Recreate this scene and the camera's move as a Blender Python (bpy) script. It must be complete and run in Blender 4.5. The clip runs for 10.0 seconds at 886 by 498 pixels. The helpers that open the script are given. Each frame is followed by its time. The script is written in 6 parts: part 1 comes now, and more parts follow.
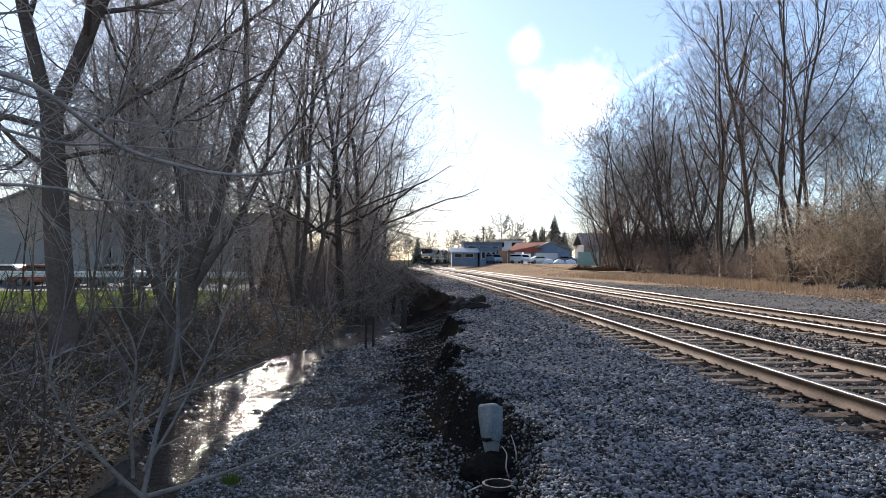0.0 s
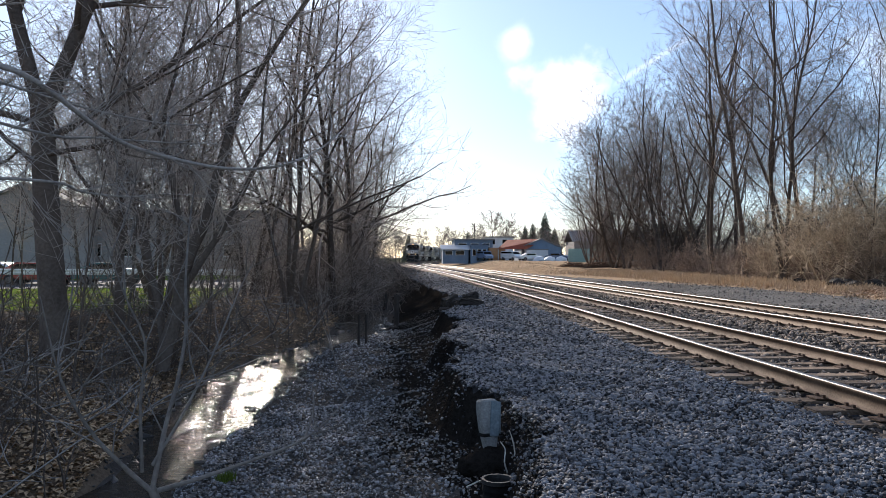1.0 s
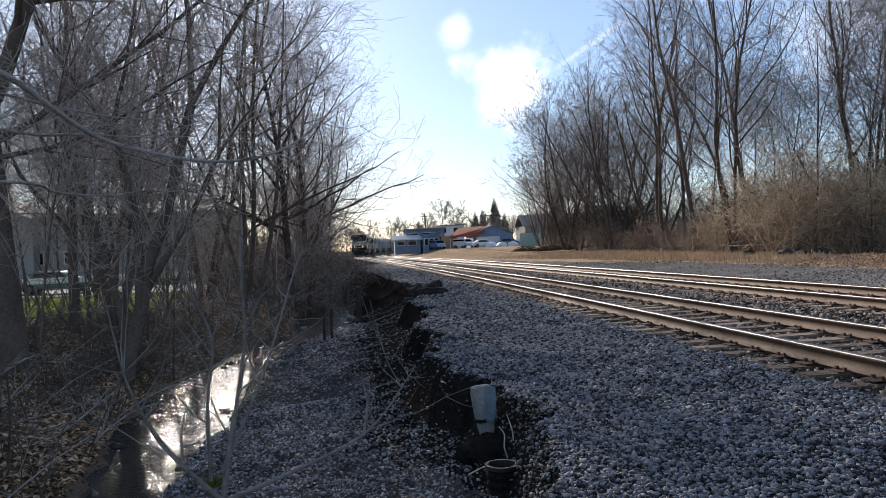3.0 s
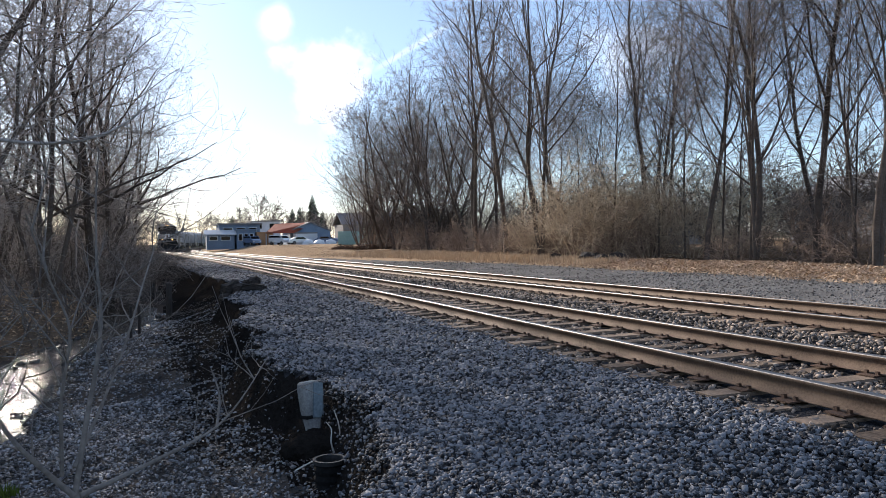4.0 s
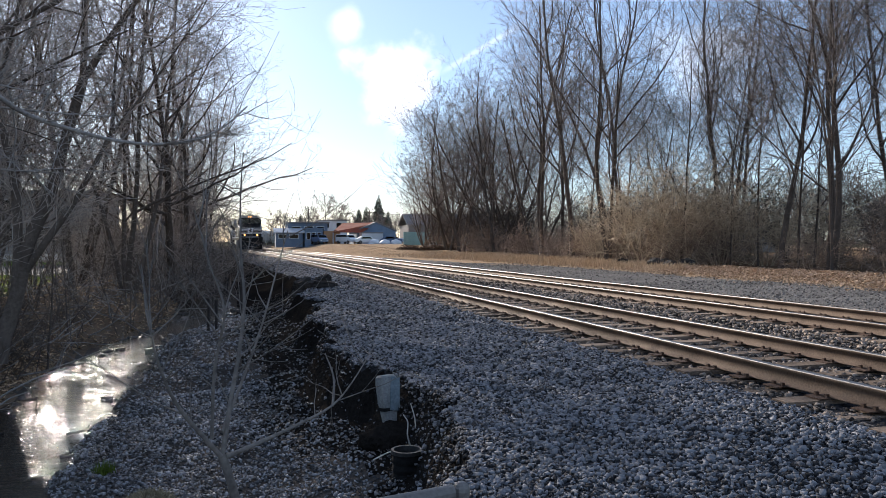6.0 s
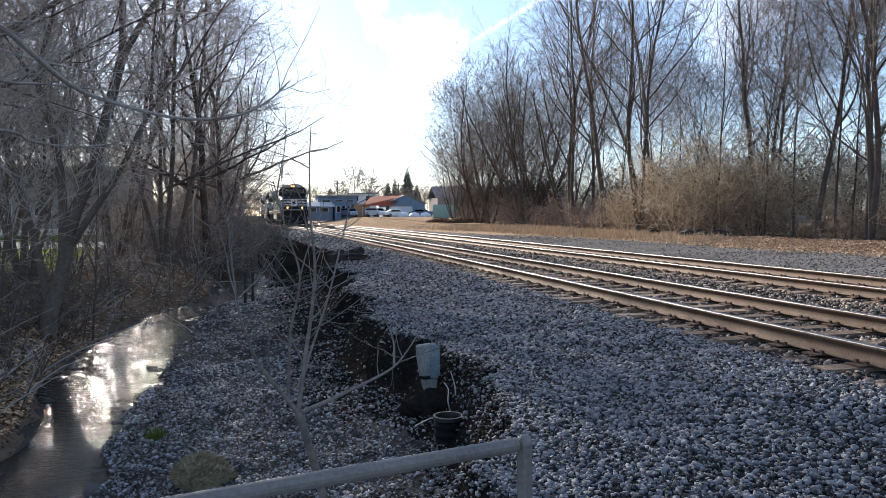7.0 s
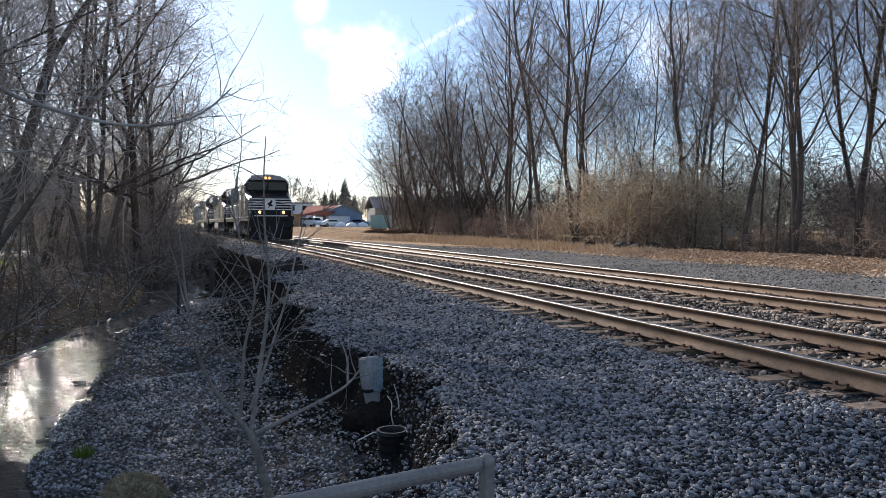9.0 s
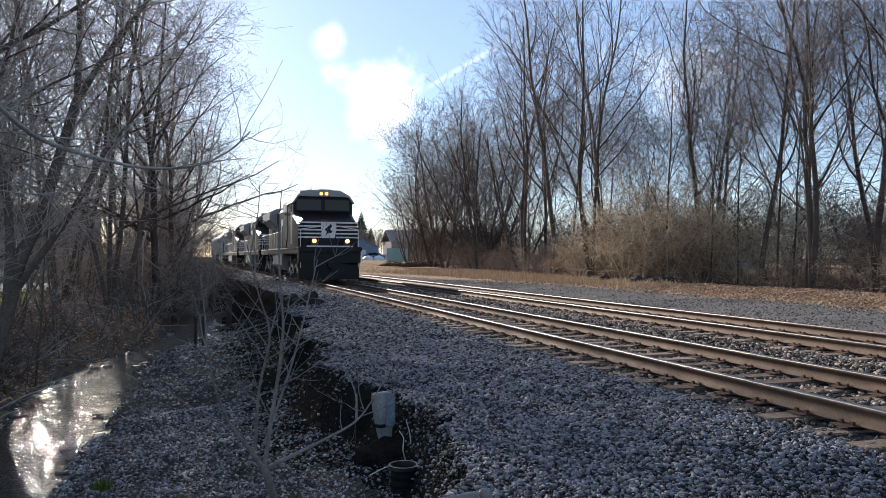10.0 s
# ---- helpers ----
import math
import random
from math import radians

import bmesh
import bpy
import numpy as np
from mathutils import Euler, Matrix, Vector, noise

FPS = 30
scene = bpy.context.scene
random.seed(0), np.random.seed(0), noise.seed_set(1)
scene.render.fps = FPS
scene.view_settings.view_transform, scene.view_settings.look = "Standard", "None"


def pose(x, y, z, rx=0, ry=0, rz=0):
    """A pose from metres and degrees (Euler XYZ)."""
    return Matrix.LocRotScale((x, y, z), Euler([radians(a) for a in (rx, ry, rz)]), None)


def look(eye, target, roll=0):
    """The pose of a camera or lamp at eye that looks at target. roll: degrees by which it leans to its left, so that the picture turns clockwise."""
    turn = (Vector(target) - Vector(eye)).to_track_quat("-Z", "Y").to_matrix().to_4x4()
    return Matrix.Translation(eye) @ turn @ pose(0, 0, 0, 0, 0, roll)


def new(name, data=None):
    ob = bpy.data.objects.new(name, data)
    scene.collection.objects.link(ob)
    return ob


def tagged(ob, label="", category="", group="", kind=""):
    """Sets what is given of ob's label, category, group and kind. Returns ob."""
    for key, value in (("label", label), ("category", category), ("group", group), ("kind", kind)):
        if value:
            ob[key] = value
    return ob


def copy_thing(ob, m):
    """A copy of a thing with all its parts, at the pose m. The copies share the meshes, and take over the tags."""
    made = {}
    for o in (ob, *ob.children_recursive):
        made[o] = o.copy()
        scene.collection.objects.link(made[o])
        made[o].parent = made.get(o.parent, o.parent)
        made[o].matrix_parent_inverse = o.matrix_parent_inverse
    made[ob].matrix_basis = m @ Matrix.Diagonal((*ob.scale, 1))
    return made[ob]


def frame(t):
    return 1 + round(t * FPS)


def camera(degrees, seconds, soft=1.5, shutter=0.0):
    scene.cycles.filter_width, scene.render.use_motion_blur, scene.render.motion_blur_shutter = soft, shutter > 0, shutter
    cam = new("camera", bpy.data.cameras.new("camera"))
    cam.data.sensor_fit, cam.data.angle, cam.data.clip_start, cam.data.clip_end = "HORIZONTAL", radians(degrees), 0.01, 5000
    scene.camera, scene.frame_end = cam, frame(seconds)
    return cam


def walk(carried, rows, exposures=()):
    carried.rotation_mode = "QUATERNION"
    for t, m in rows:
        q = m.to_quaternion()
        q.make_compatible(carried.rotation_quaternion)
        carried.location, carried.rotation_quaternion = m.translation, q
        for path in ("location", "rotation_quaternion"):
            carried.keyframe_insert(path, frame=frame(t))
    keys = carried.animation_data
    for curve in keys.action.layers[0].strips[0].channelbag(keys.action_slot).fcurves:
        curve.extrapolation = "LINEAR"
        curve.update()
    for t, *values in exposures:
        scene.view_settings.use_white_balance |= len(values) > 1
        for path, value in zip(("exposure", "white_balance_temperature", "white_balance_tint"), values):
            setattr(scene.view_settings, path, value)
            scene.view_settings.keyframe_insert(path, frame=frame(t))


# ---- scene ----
cam = camera(60.0, 10.0, 0.5)
PATH = [
    (0, (-4.977, 1.067, 1.432), (-4.904, 3.065, 1.461), 0.3),
    (0.5, (-5.03, 1.172, 1.414), (-4.946, 3.17, 1.439), 0.3),
    (1, (-5.05, 1.108, 1.408), (-4.952, 3.106, 1.43), 0.2),
    (1.5, (-5.118, 1.069, 1.403), (-4.997, 3.065, 1.43), -0.0),
    (2, (-5.28, 1.148, 1.393), (-5.148, 3.143, 1.426), -2.3),
    (2.2, (-5.319, 1.174, 1.389), (-5.188, 3.17, 1.411), -2.3),
    (3.3, (-5.441, 1.301, 1.357), (-5.107, 3.273, 1.344), -2.6),
    (3.5, (-5.46, 1.269, 1.315), (-5.023, 3.221, 1.301), -2.3),
    (4, (-5.581, 1.206, 1.369), (-4.894, 3.084, 1.342), -1.2),
    (4.5, (-5.697, 1.115, 1.41), (-5.017, 2.995, 1.39), 0.0),
    (5, (-5.747, 1.076, 1.364), (-5.16, 2.988, 1.353), 0.2),
    (6.3, (-5.829, 0.976, 1.359), (-5.319, 2.91, 1.329), -0.2),
    (6.5, (-5.936, 0.935, 1.355), (-5.449, 2.874, 1.31), -0.4),
    (7, (-5.922, 0.936, 1.346), (-5.466, 2.881, 1.255), -0.4),
    (7.5, (-5.962, 0.992, 1.359), (-5.504, 2.937, 1.268), -0.3),
    (8, (-5.966, 1.019, 1.363), (-5.412, 2.938, 1.271), 0.4),
    (8.5, (-5.967, 0.965, 1.381), (-5.353, 2.867, 1.314), 0.5),
    (9, (-5.982, 1.006, 1.359), (-5.368, 2.908, 1.295), 0.1),
    (9.5, (-5.984, 0.916, 1.379), (-5.383, 2.823, 1.331), 0.2),
    (10, (-5.991, 0.812, 1.41), (-5.417, 2.728, 1.432), 0.2),
]
walk(cam, [(t, look(eye, target, roll)) for t, eye, target, roll in PATH], ((0, 1.08, 6050, 13), (1.2, 0.92, 6050, 13), (2.1, 0.74, 6050, 13), (3.4, 0.9, 6050, 13), (4.2, 1.08, 6050, 13), (5.0, 0.9, 6050, 13), (6.4, 1.05, 6050, 13), (7.5, 1.36, 6050, 13), (8.5, 1.18, 6050, 13), (10, 0.95, 6050, 13)))

# ---- world, sun, exposure ----
SUN_AZ, SUN_EL = -12.7, 20.5          # degrees from +y (clockwise positive), and above the horizon
sun_dir = Vector((math.sin(radians(SUN_AZ)) * math.cos(radians(SUN_EL)), math.cos(radians(SUN_AZ)) * math.cos(radians(SUN_EL)), math.sin(radians(SUN_EL))))


def make_world():
    w = bpy.data.worlds.new("world")
    scene.world = w
    w.use_nodes = True
    nt = w.node_tree
    nt.nodes.clear()
    out = nt.nodes.new("ShaderNodeOutputWorld")
    bg = nt.nodes.new("ShaderNodeBackground")
    sky = nt.nodes.new("ShaderNodeTexSky")
    sky.sky_type = "NISHITA"
    sky.sun_disc = False
    sky.sun_elevation = radians(SUN_EL)
    sky.sun_rotation = radians(SUN_AZ)
    sky.air_density, sky.dust_density, sky.ozone_density = 1.0, 0.3, 3.2
    bg.inputs["Strength"].default_value = 0.092
    tc = nt.nodes.new("ShaderNodeTexCoord")
    noi = nt.nodes.new("ShaderNodeTexNoise")
    noi.inputs["Scale"].default_value = 16.0
    noi.inputs["Detail"].default_value = 7.0
    nt.links.new(tc.outputs["Generated"], noi.inputs["Vector"])
    total = None
    # drifting white clouds and a faint contrail, each a soft patch of sky
    for (cx, cy, cz), rad, soft, amp in (((0.203, 0.956, 0.205), 0.032, 0.05, 0.9), ((0.135, 0.953, 0.272), 0.0105, 0.025, 0.6), ((0.53, 0.82, 0.22), 0.035, 0.06, 0.45)):
        d = Vector((cx, cy, cz)).normalized()
        dist = nt.nodes.new("ShaderNodeVectorMath")
        dist.operation = "DISTANCE"
        dist.inputs[1].default_value = d
        nt.links.new(tc.outputs["Generated"], dist.inputs[0])
        warp = nt.nodes.new("ShaderNodeMath")
        warp.operation = "MULTIPLY_ADD"
        nt.links.new(noi.outputs["Fac"], warp.inputs[0])
        warp.inputs[1].default_value = -rad * 5.0
        nt.links.new(dist.outputs["Value"], warp.inputs[2])
        mr = nt.nodes.new("ShaderNodeMapRange")
        mr.interpolation_type = "SMOOTHSTEP"
        mr.inputs["From Min"].default_value = -rad * 2.0
        mr.inputs["From Max"].default_value = -rad * 2.0 + soft
        mr.inputs["To Min"].default_value = amp
        mr.inputs["To Max"].default_value = 0.0
        nt.links.new(warp.outputs[0], mr.inputs["Value"])
        if total is None:
            total = mr.outputs[0]
        else:
            mx = nt.nodes.new("ShaderNodeMath")
            mx.operation = "MAXIMUM"
            nt.links.new(total, mx.inputs[0])
            nt.links.new(mr.outputs[0], mx.inputs[1])
            total = mx.outputs[0]
    # the straight contrail: close to one great circle, and short
    a, b = Vector((0.2556, 0.9429, 0.2137)), Vector((0.352, 0.895, 0.272))
    way = a.cross(b).normalized()
    off = nt.nodes.new("ShaderNodeVectorMath")
    off.operation = "DOT_PRODUCT"
    off.inputs[1].default_value = way
    nt.links.new(tc.outputs["Generated"], off.inputs[0])
    size = nt.nodes.new("ShaderNodeMath")
    size.operation = "ABSOLUTE"
    nt.links.new(off.outputs["Value"], size.inputs[0])
    thin = nt.nodes.new("ShaderNodeMapRange")
    thin.interpolation_type = "SMOOTHSTEP"
    for k, v in (("From Min", 0.0), ("From Max", 0.0058), ("To Min", 0.32), ("To Max", 0.0)):
        thin.inputs[k].default_value = v
    nt.links.new(size.outputs[0], thin.inputs["Value"])
    along = nt.nodes.new("ShaderNodeVectorMath")
    along.operation = "DISTANCE"
    along.inputs[1].default_value = ((a + b) / 2).normalized()
    nt.links.new(tc.outputs["Generated"], along.inputs[0])
    ends = nt.nodes.new("ShaderNodeMapRange")
    ends.interpolation_type = "SMOOTHSTEP"
    for k, v in (("From Min", 0.03), ("From Max", 0.075), ("To Min", 1.0), ("To Max", 0.0)):
        ends.inputs[k].default_value = v
    nt.links.new(along.outputs["Value"], ends.inputs["Value"])
    trail = nt.nodes.new("ShaderNodeMath")
    trail.operation = "MULTIPLY"
    nt.links.new(thin.outputs[0], trail.inputs[0])
    nt.links.new(ends.outputs[0], trail.inputs[1])
    mx = nt.nodes.new("ShaderNodeMath")
    mx.operation = "MAXIMUM"
    nt.links.new(total, mx.inputs[0])
    nt.links.new(trail.outputs[0], mx.inputs[1])
    total = mx.outputs[0]
    mix = nt.nodes.new("ShaderNodeMix")
    mix.data_type = "RGBA"
    nt.links.new(total, mix.inputs["Factor"])
    # thin high haze that evens out the blue
    veil = nt.nodes.new("ShaderNodeMix")
    veil.data_type = "RGBA"
    veil.inputs["Factor"].default_value = 0.35
    veil.inputs["B"].default_value = (3.5, 4.0, 4.7, 1)
    nt.links.new(sky.outputs["Color"], veil.inputs["A"])
    nt.links.new(veil.outputs["Result"], mix.inputs["A"])
    mix.inputs["B"].default_value = (8.6, 8.7, 9.0, 1)
    nt.links.new(mix.outputs["Result"], bg.inputs["Color"])
    nt.links.new(bg.outputs["Background"], out.inputs["Surface"])


make_world()
sun = new("sun", bpy.data.lights.new("sun", "SUN"))
sun.data.energy = 4.7
sun.data.angle = radians(0.53)
sun.data.color = (1.0, 0.88, 0.72)
sun.matrix_world = look(sun_dir * 50, (0, 0, 0))

# ---- materials ----


def surf(name, dark, light, scale=3.0, fine=40.0, rough=0.85, metal=0.0, bump=0.4, dist=0.01, vary=0.0, island=0.0, coat=0.0, spec=0.5):
    """A procedural surface: large stains, fine grain, relief, and a shift from piece to piece."""
    m = bpy.data.materials.new(name)
    m.use_nodes = True
    nt = m.node_tree
    b = nt.nodes["Principled BSDF"]
    tc = nt.nodes.new("ShaderNodeTexCoord")
    n1 = nt.nodes.new("ShaderNodeTexNoise")
    n1.inputs["Scale"].default_value, n1.inputs["Detail"].default_value = scale, 5
    n2 = nt.nodes.new("ShaderNodeTexNoise")
    n2.inputs["Scale"].default_value, n2.inputs["Detail"].default_value = fine, 4
    nt.links.new(tc.outputs["Object"], n1.inputs["Vector"])
    nt.links.new(tc.outputs["Object"], n2.inputs["Vector"])
    add = nt.nodes.new("ShaderNodeMath")
    add.operation = "MULTIPLY_ADD"
    nt.links.new(n2.outputs["Fac"], add.inputs[0])
    add.inputs[1].default_value = 0.55
    half = nt.nodes.new("ShaderNodeMath")
    half.operation = "MULTIPLY"
    half.inputs[1].default_value = 0.55
    nt.links.new(n1.outputs["Fac"], half.inputs[0])
    nt.links.new(half.outputs[0], add.inputs[2])
    last = add.outputs[0]
    for amount, kind in ((vary, "object"), (island, "island")):
        if amount:
            src = nt.nodes.new("ShaderNodeObjectInfo" if kind == "object" else "ShaderNodeNewGeometry")
            sh = nt.nodes.new("ShaderNodeMath")
            sh.operation = "MULTIPLY_ADD"
            nt.links.new(src.outputs["Random" if kind == "object" else "Random Per Island"], sh.inputs[0])
            sh.inputs[1].default_value = amount
            shift = nt.nodes.new("ShaderNodeMath")
            shift.operation = "SUBTRACT"
            nt.links.new(last, shift.inputs[0])
            shift.inputs[1].default_value = amount / 2
            nt.links.new(shift.outputs[0], sh.inputs[2])
            last = sh.outputs[0]
    ramp = nt.nodes.new("ShaderNodeValToRGB")
    ramp.color_ramp.elements[0].position, ramp.color_ramp.elements[0].color = 0.3, (*dark, 1)
    ramp.color_ramp.elements[1].position, ramp.color_ramp.elements[1].color = 0.78, (*light, 1)
    nt.links.new(last, ramp.inputs["Fac"])
    nt.links.new(ramp.outputs["Color"], b.inputs["Base Color"])
    b.inputs["Roughness"].default_value, b.inputs["Metallic"].default_value = rough, metal
    b.inputs["Coat Weight"].default_value = coat
    b.inputs["Specular IOR Level"].default_value = spec
    if bump:
        bp = nt.nodes.new("ShaderNodeBump")
        bp.inputs["Strength"].default_value, bp.inputs["Distance"].default_value = bump, dist
        nt.links.new(n2.outputs["Fac"], bp.inputs["Height"])
        nt.links.new(bp.outputs["Normal"], b.inputs["Normal"])
    return m


def glow(name, colour, strength):
    m = bpy.data.materials.new(name)
    m.use_nodes = True
    b = m.node_tree.nodes["Principled BSDF"]
    b.inputs["Base Color"].default_value = (*colour, 1)
    b.inputs["Emission Color"].default_value = (*colour, 1)
    b.inputs["Emission Strength"].default_value = strength
    return m


def glassy(name, colour, rough=0.05):
    m = bpy.data.materials.new(name)
    m.use_nodes = True
    b = m.node_tree.nodes["Principled BSDF"]
    b.inputs["Base Color"].default_value = (*colour, 1)
    b.inputs["Roughness"].default_value = rough
    b.inputs["IOR"].default_value = 1.35
    return m


M = {
    "ballast_bed": surf("ballast_bed", (0.013, 0.013, 0.0145), (0.07, 0.07, 0.075), 1.2, 28, 0.95, bump=1.0, dist=0.05, spec=0.0),
    "stone": surf("stone", (0.02, 0.02, 0.022), (0.225, 0.227, 0.24), 2.0, 60, 0.8, bump=0.3, island=0.85, vary=0.2, spec=0.2),
    "bank_soil": surf("bank_soil", (0.03, 0.026, 0.023), (0.11, 0.097, 0.086), 1.0, 22, 0.95, bump=1.0, dist=0.04, spec=0.0),
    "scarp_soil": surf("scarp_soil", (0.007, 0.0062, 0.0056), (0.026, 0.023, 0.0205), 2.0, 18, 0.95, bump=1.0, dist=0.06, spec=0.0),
    "litter_soil": surf("litter_soil", (0.055, 0.041, 0.03), (0.24, 0.175, 0.12), 0.8, 20, 0.95, bump=1.0, dist=0.04, spec=0.0),
    "gravel": surf("gravel", (0.07, 0.066, 0.062), (0.22, 0.21, 0.2), 0.35, 30, 0.95, bump=0.8, dist=0.02, spec=0.0),
    "dry_grass": surf("dry_grass", (0.22, 0.15, 0.092), (0.5, 0.375, 0.255), 0.5, 16, 0.95, bump=0.9, dist=0.05, spec=0.0),
    "lawn": surf("lawn", (0.06, 0.09, 0.015), (0.17, 0.22, 0.045), 0.4, 14, 0.95, bump=0.8, dist=0.04, spec=0.0),
    "asphalt": surf("asphalt", (0.05, 0.05, 0.052), (0.12, 0.12, 0.125), 0.4, 50, 0.9, bump=0.3, spec=0.12),
    "wood_floor": surf("wood_floor", (0.06, 0.042, 0.028), (0.2, 0.14, 0.09), 0.6, 12, 0.95, bump=1.0, dist=0.05, spec=0.0),
    "far_land": surf("far_land", (0.05, 0.055, 0.035), (0.13, 0.12, 0.08), 0.02, 0.4, 0.95, bump=0.0, spec=0.0),
    "rail_side": surf("rail_side", (0.07, 0.046, 0.032), (0.22, 0.155, 0.11), 3, 50, 0.75, 0.2, bump=0.3, spec=0.12),
    "rail_head": surf("rail_head", (0.13, 0.118, 0.108), (0.29, 0.27, 0.25), 2, 60, 0.45, 1.0, bump=0.05),
    "tie": surf("tie", (0.05, 0.036, 0.027), (0.27, 0.2, 0.145), 3, 35, 0.9, bump=0.7, vary=0.5, island=0.4, spec=0.12),
    "spike": surf("spike", (0.05, 0.03, 0.022), (0.15, 0.09, 0.06), 6, 60, 0.7, 0.5),
    "bark": surf("bark", (0.042, 0.033, 0.027), (0.165, 0.132, 0.108), 1.5, 18, 0.95, bump=0.8, dist=0.02, vary=0.2, spec=0.12),
    # left-bank twigs: paler copy of twig_dark, sun glare put into the colour
    "twig": surf("twig", (0.19, 0.155, 0.13), (0.52, 0.44, 0.375), 1.0, 8, 0.9, bump=0.0, vary=0.25, island=0.3, spec=0.12),
    "twig_dark": surf("twig_dark", (0.1, 0.083, 0.072), (0.34, 0.285, 0.245), 1.0, 8, 0.9, bump=0.0, vary=0.25, island=0.3, spec=0.12),
    "brush": surf("brush", (0.3, 0.235, 0.165), (0.64, 0.53, 0.385), 1.0, 8, 0.9, bump=0.0, vary=0.3, island=0.4, spec=0.12),
    "brush_red": surf("brush_red", (0.15, 0.108, 0.082), (0.4, 0.3, 0.23), 1.0, 8, 0.9, bump=0.0, vary=0.3, island=0.4, spec=0.12),
    "sapling": surf("sapling", (0.07, 0.061, 0.054), (0.24, 0.213, 0.19), 6, 50, 0.85, bump=0.4, dist=0.003, spec=0.2),
    "leaf": surf("leaf", (0.22, 0.145, 0.085), (0.66, 0.47, 0.29), 2, 20, 0.8, bump=0.0, island=0.7, spec=0.12),
    "leaf_grey": surf("leaf_grey", (0.05, 0.046, 0.042), (0.23, 0.208, 0.19), 2, 20, 0.8, bump=0.0, island=0.7, spec=0.12),
    "straw": surf("straw", (0.28, 0.2, 0.125), (0.64, 0.5, 0.34), 2, 10, 0.9, bump=0.0, island=0.6, spec=0.12),
    "moss": surf("moss", (0.12, 0.095, 0.055), (0.42, 0.35, 0.22), 4, 40, 0.95, bump=0.8),
    # conifer green lightened and greyed: distance haze painted into the base colour
    "needle_hazed": surf("needle_hazed", (0.085, 0.105, 0.08), (0.21, 0.235, 0.175), 1, 6, 0.9, bump=0.0, island=0.4),
    "concrete": surf("concrete", (0.26, 0.26, 0.255), (0.5, 0.5, 0.49), 4, 60, 0.9, bump=0.4, dist=0.004),
    "galvanised": surf("galvanised", (0.1, 0.094, 0.088), (0.23, 0.212, 0.195), 6, 80, 0.6, 0.3, bump=0.2, dist=0.002),
    "rust": surf("rust", (0.05, 0.028, 0.018), (0.2, 0.11, 0.06), 5, 60, 0.85, 0.2),
    "black_plastic": surf("black_plastic", (0.004, 0.004, 0.004), (0.016, 0.016, 0.016), 5, 40, 0.85, spec=0.15),
    "leaf_tan": surf("leaf_tan", (0.26, 0.175, 0.11), (0.62, 0.46, 0.32), 2, 20, 0.85, bump=0.0, island=0.6, spec=0.12),
    "road_stone": surf("road_stone", (0.06, 0.054, 0.05), (0.27, 0.25, 0.23), 2.0, 60, 0.85, bump=0.3, island=0.7, spec=0.12),
    "track_stone": surf("track_stone", (0.04, 0.033, 0.027), (0.32, 0.262, 0.215), 2.0, 60, 0.85, bump=0.3, island=0.8, spec=0.12),
    "limb_dark": surf("limb_dark", (0.1, 0.083, 0.07), (0.36, 0.305, 0.265), 1.0, 8, 0.9, bump=0.0, vary=0.3, island=0.5, spec=0.12),
    "rim_plastic": surf("rim_plastic", (0.006, 0.006, 0.006), (0.028, 0.028, 0.027), 8, 40, 0.6),
    "post_concrete": surf("post_concrete", (0.1, 0.1, 0.098), (0.3, 0.3, 0.29), 9, 50, 0.9, bump=0.6, dist=0.006),
    "limb": surf("limb", (0.15, 0.132, 0.118), (0.42, 0.38, 0.34), 5, 40, 0.85, bump=0.4, dist=0.004, spec=0.2),
    "pvc": surf("pvc", (0.45, 0.42, 0.38), (0.7, 0.68, 0.63), 8, 60, 0.6),
    "loco_black": surf("loco_black", (0.004, 0.004, 0.0045), (0.012, 0.012, 0.013), 1.5, 30, 0.42, bump=0.06, spec=0.22),
    "loco_roof": surf("loco_roof", (0.24, 0.24, 0.235), (0.45, 0.45, 0.44), 1.2, 20, 0.75),
    "loco_under": surf("loco_under", (0.01, 0.009, 0.008), (0.05, 0.044, 0.038), 2, 25, 0.8),
    "loco_white": surf("loco_white", (0.5, 0.5, 0.49), (0.8, 0.8, 0.79), 2, 30, 0.5, bump=0.05),
    "tank_grey": surf("tank_grey", (0.2, 0.2, 0.205), (0.4, 0.4, 0.4), 1.5, 20, 0.4, 0.3),
    "hopper_grey": surf("hopper_grey", (0.24, 0.25, 0.25), (0.48, 0.49, 0.49), 0.7, 12, 0.6, vary=0.2),
    "steel_wheel": surf("steel_wheel", (0.05, 0.045, 0.04), (0.16, 0.15, 0.14), 4, 40, 0.6, 0.6),
    "headlight": glow("headlight", (1.0, 0.36, 0.07), 2.0),
    "ditch_light": glow("ditch_light", (1.0, 0.42, 0.1), 3.0),
    "window_dark": glassy("window_dark", (0.004, 0.0045, 0.005), 0.12),
    "blue_wall": surf("blue_wall", (0.11, 0.16, 0.23), (0.2, 0.27, 0.36), 0.5, 8, 0.85),
    "slate_wall": surf("slate_wall", (0.1, 0.14, 0.19), (0.2, 0.25, 0.32), 0.5, 8, 0.85),
    "white_wall": surf("white_wall", (0.42, 0.43, 0.44), (0.66, 0.67, 0.68), 0.5, 8, 0.85),
    "teal_wall": surf("teal_wall", (0.16, 0.3, 0.29), (0.3, 0.45, 0.43), 0.4, 6, 0.85),
    "grey_wall": surf("grey_wall", (0.22, 0.205, 0.195), (0.35, 0.33, 0.31), 0.3, 6, 0.9),
    "brown_wall": surf("brown_wall", (0.12, 0.108, 0.1), (0.23, 0.21, 0.195), 0.3, 6, 0.9),
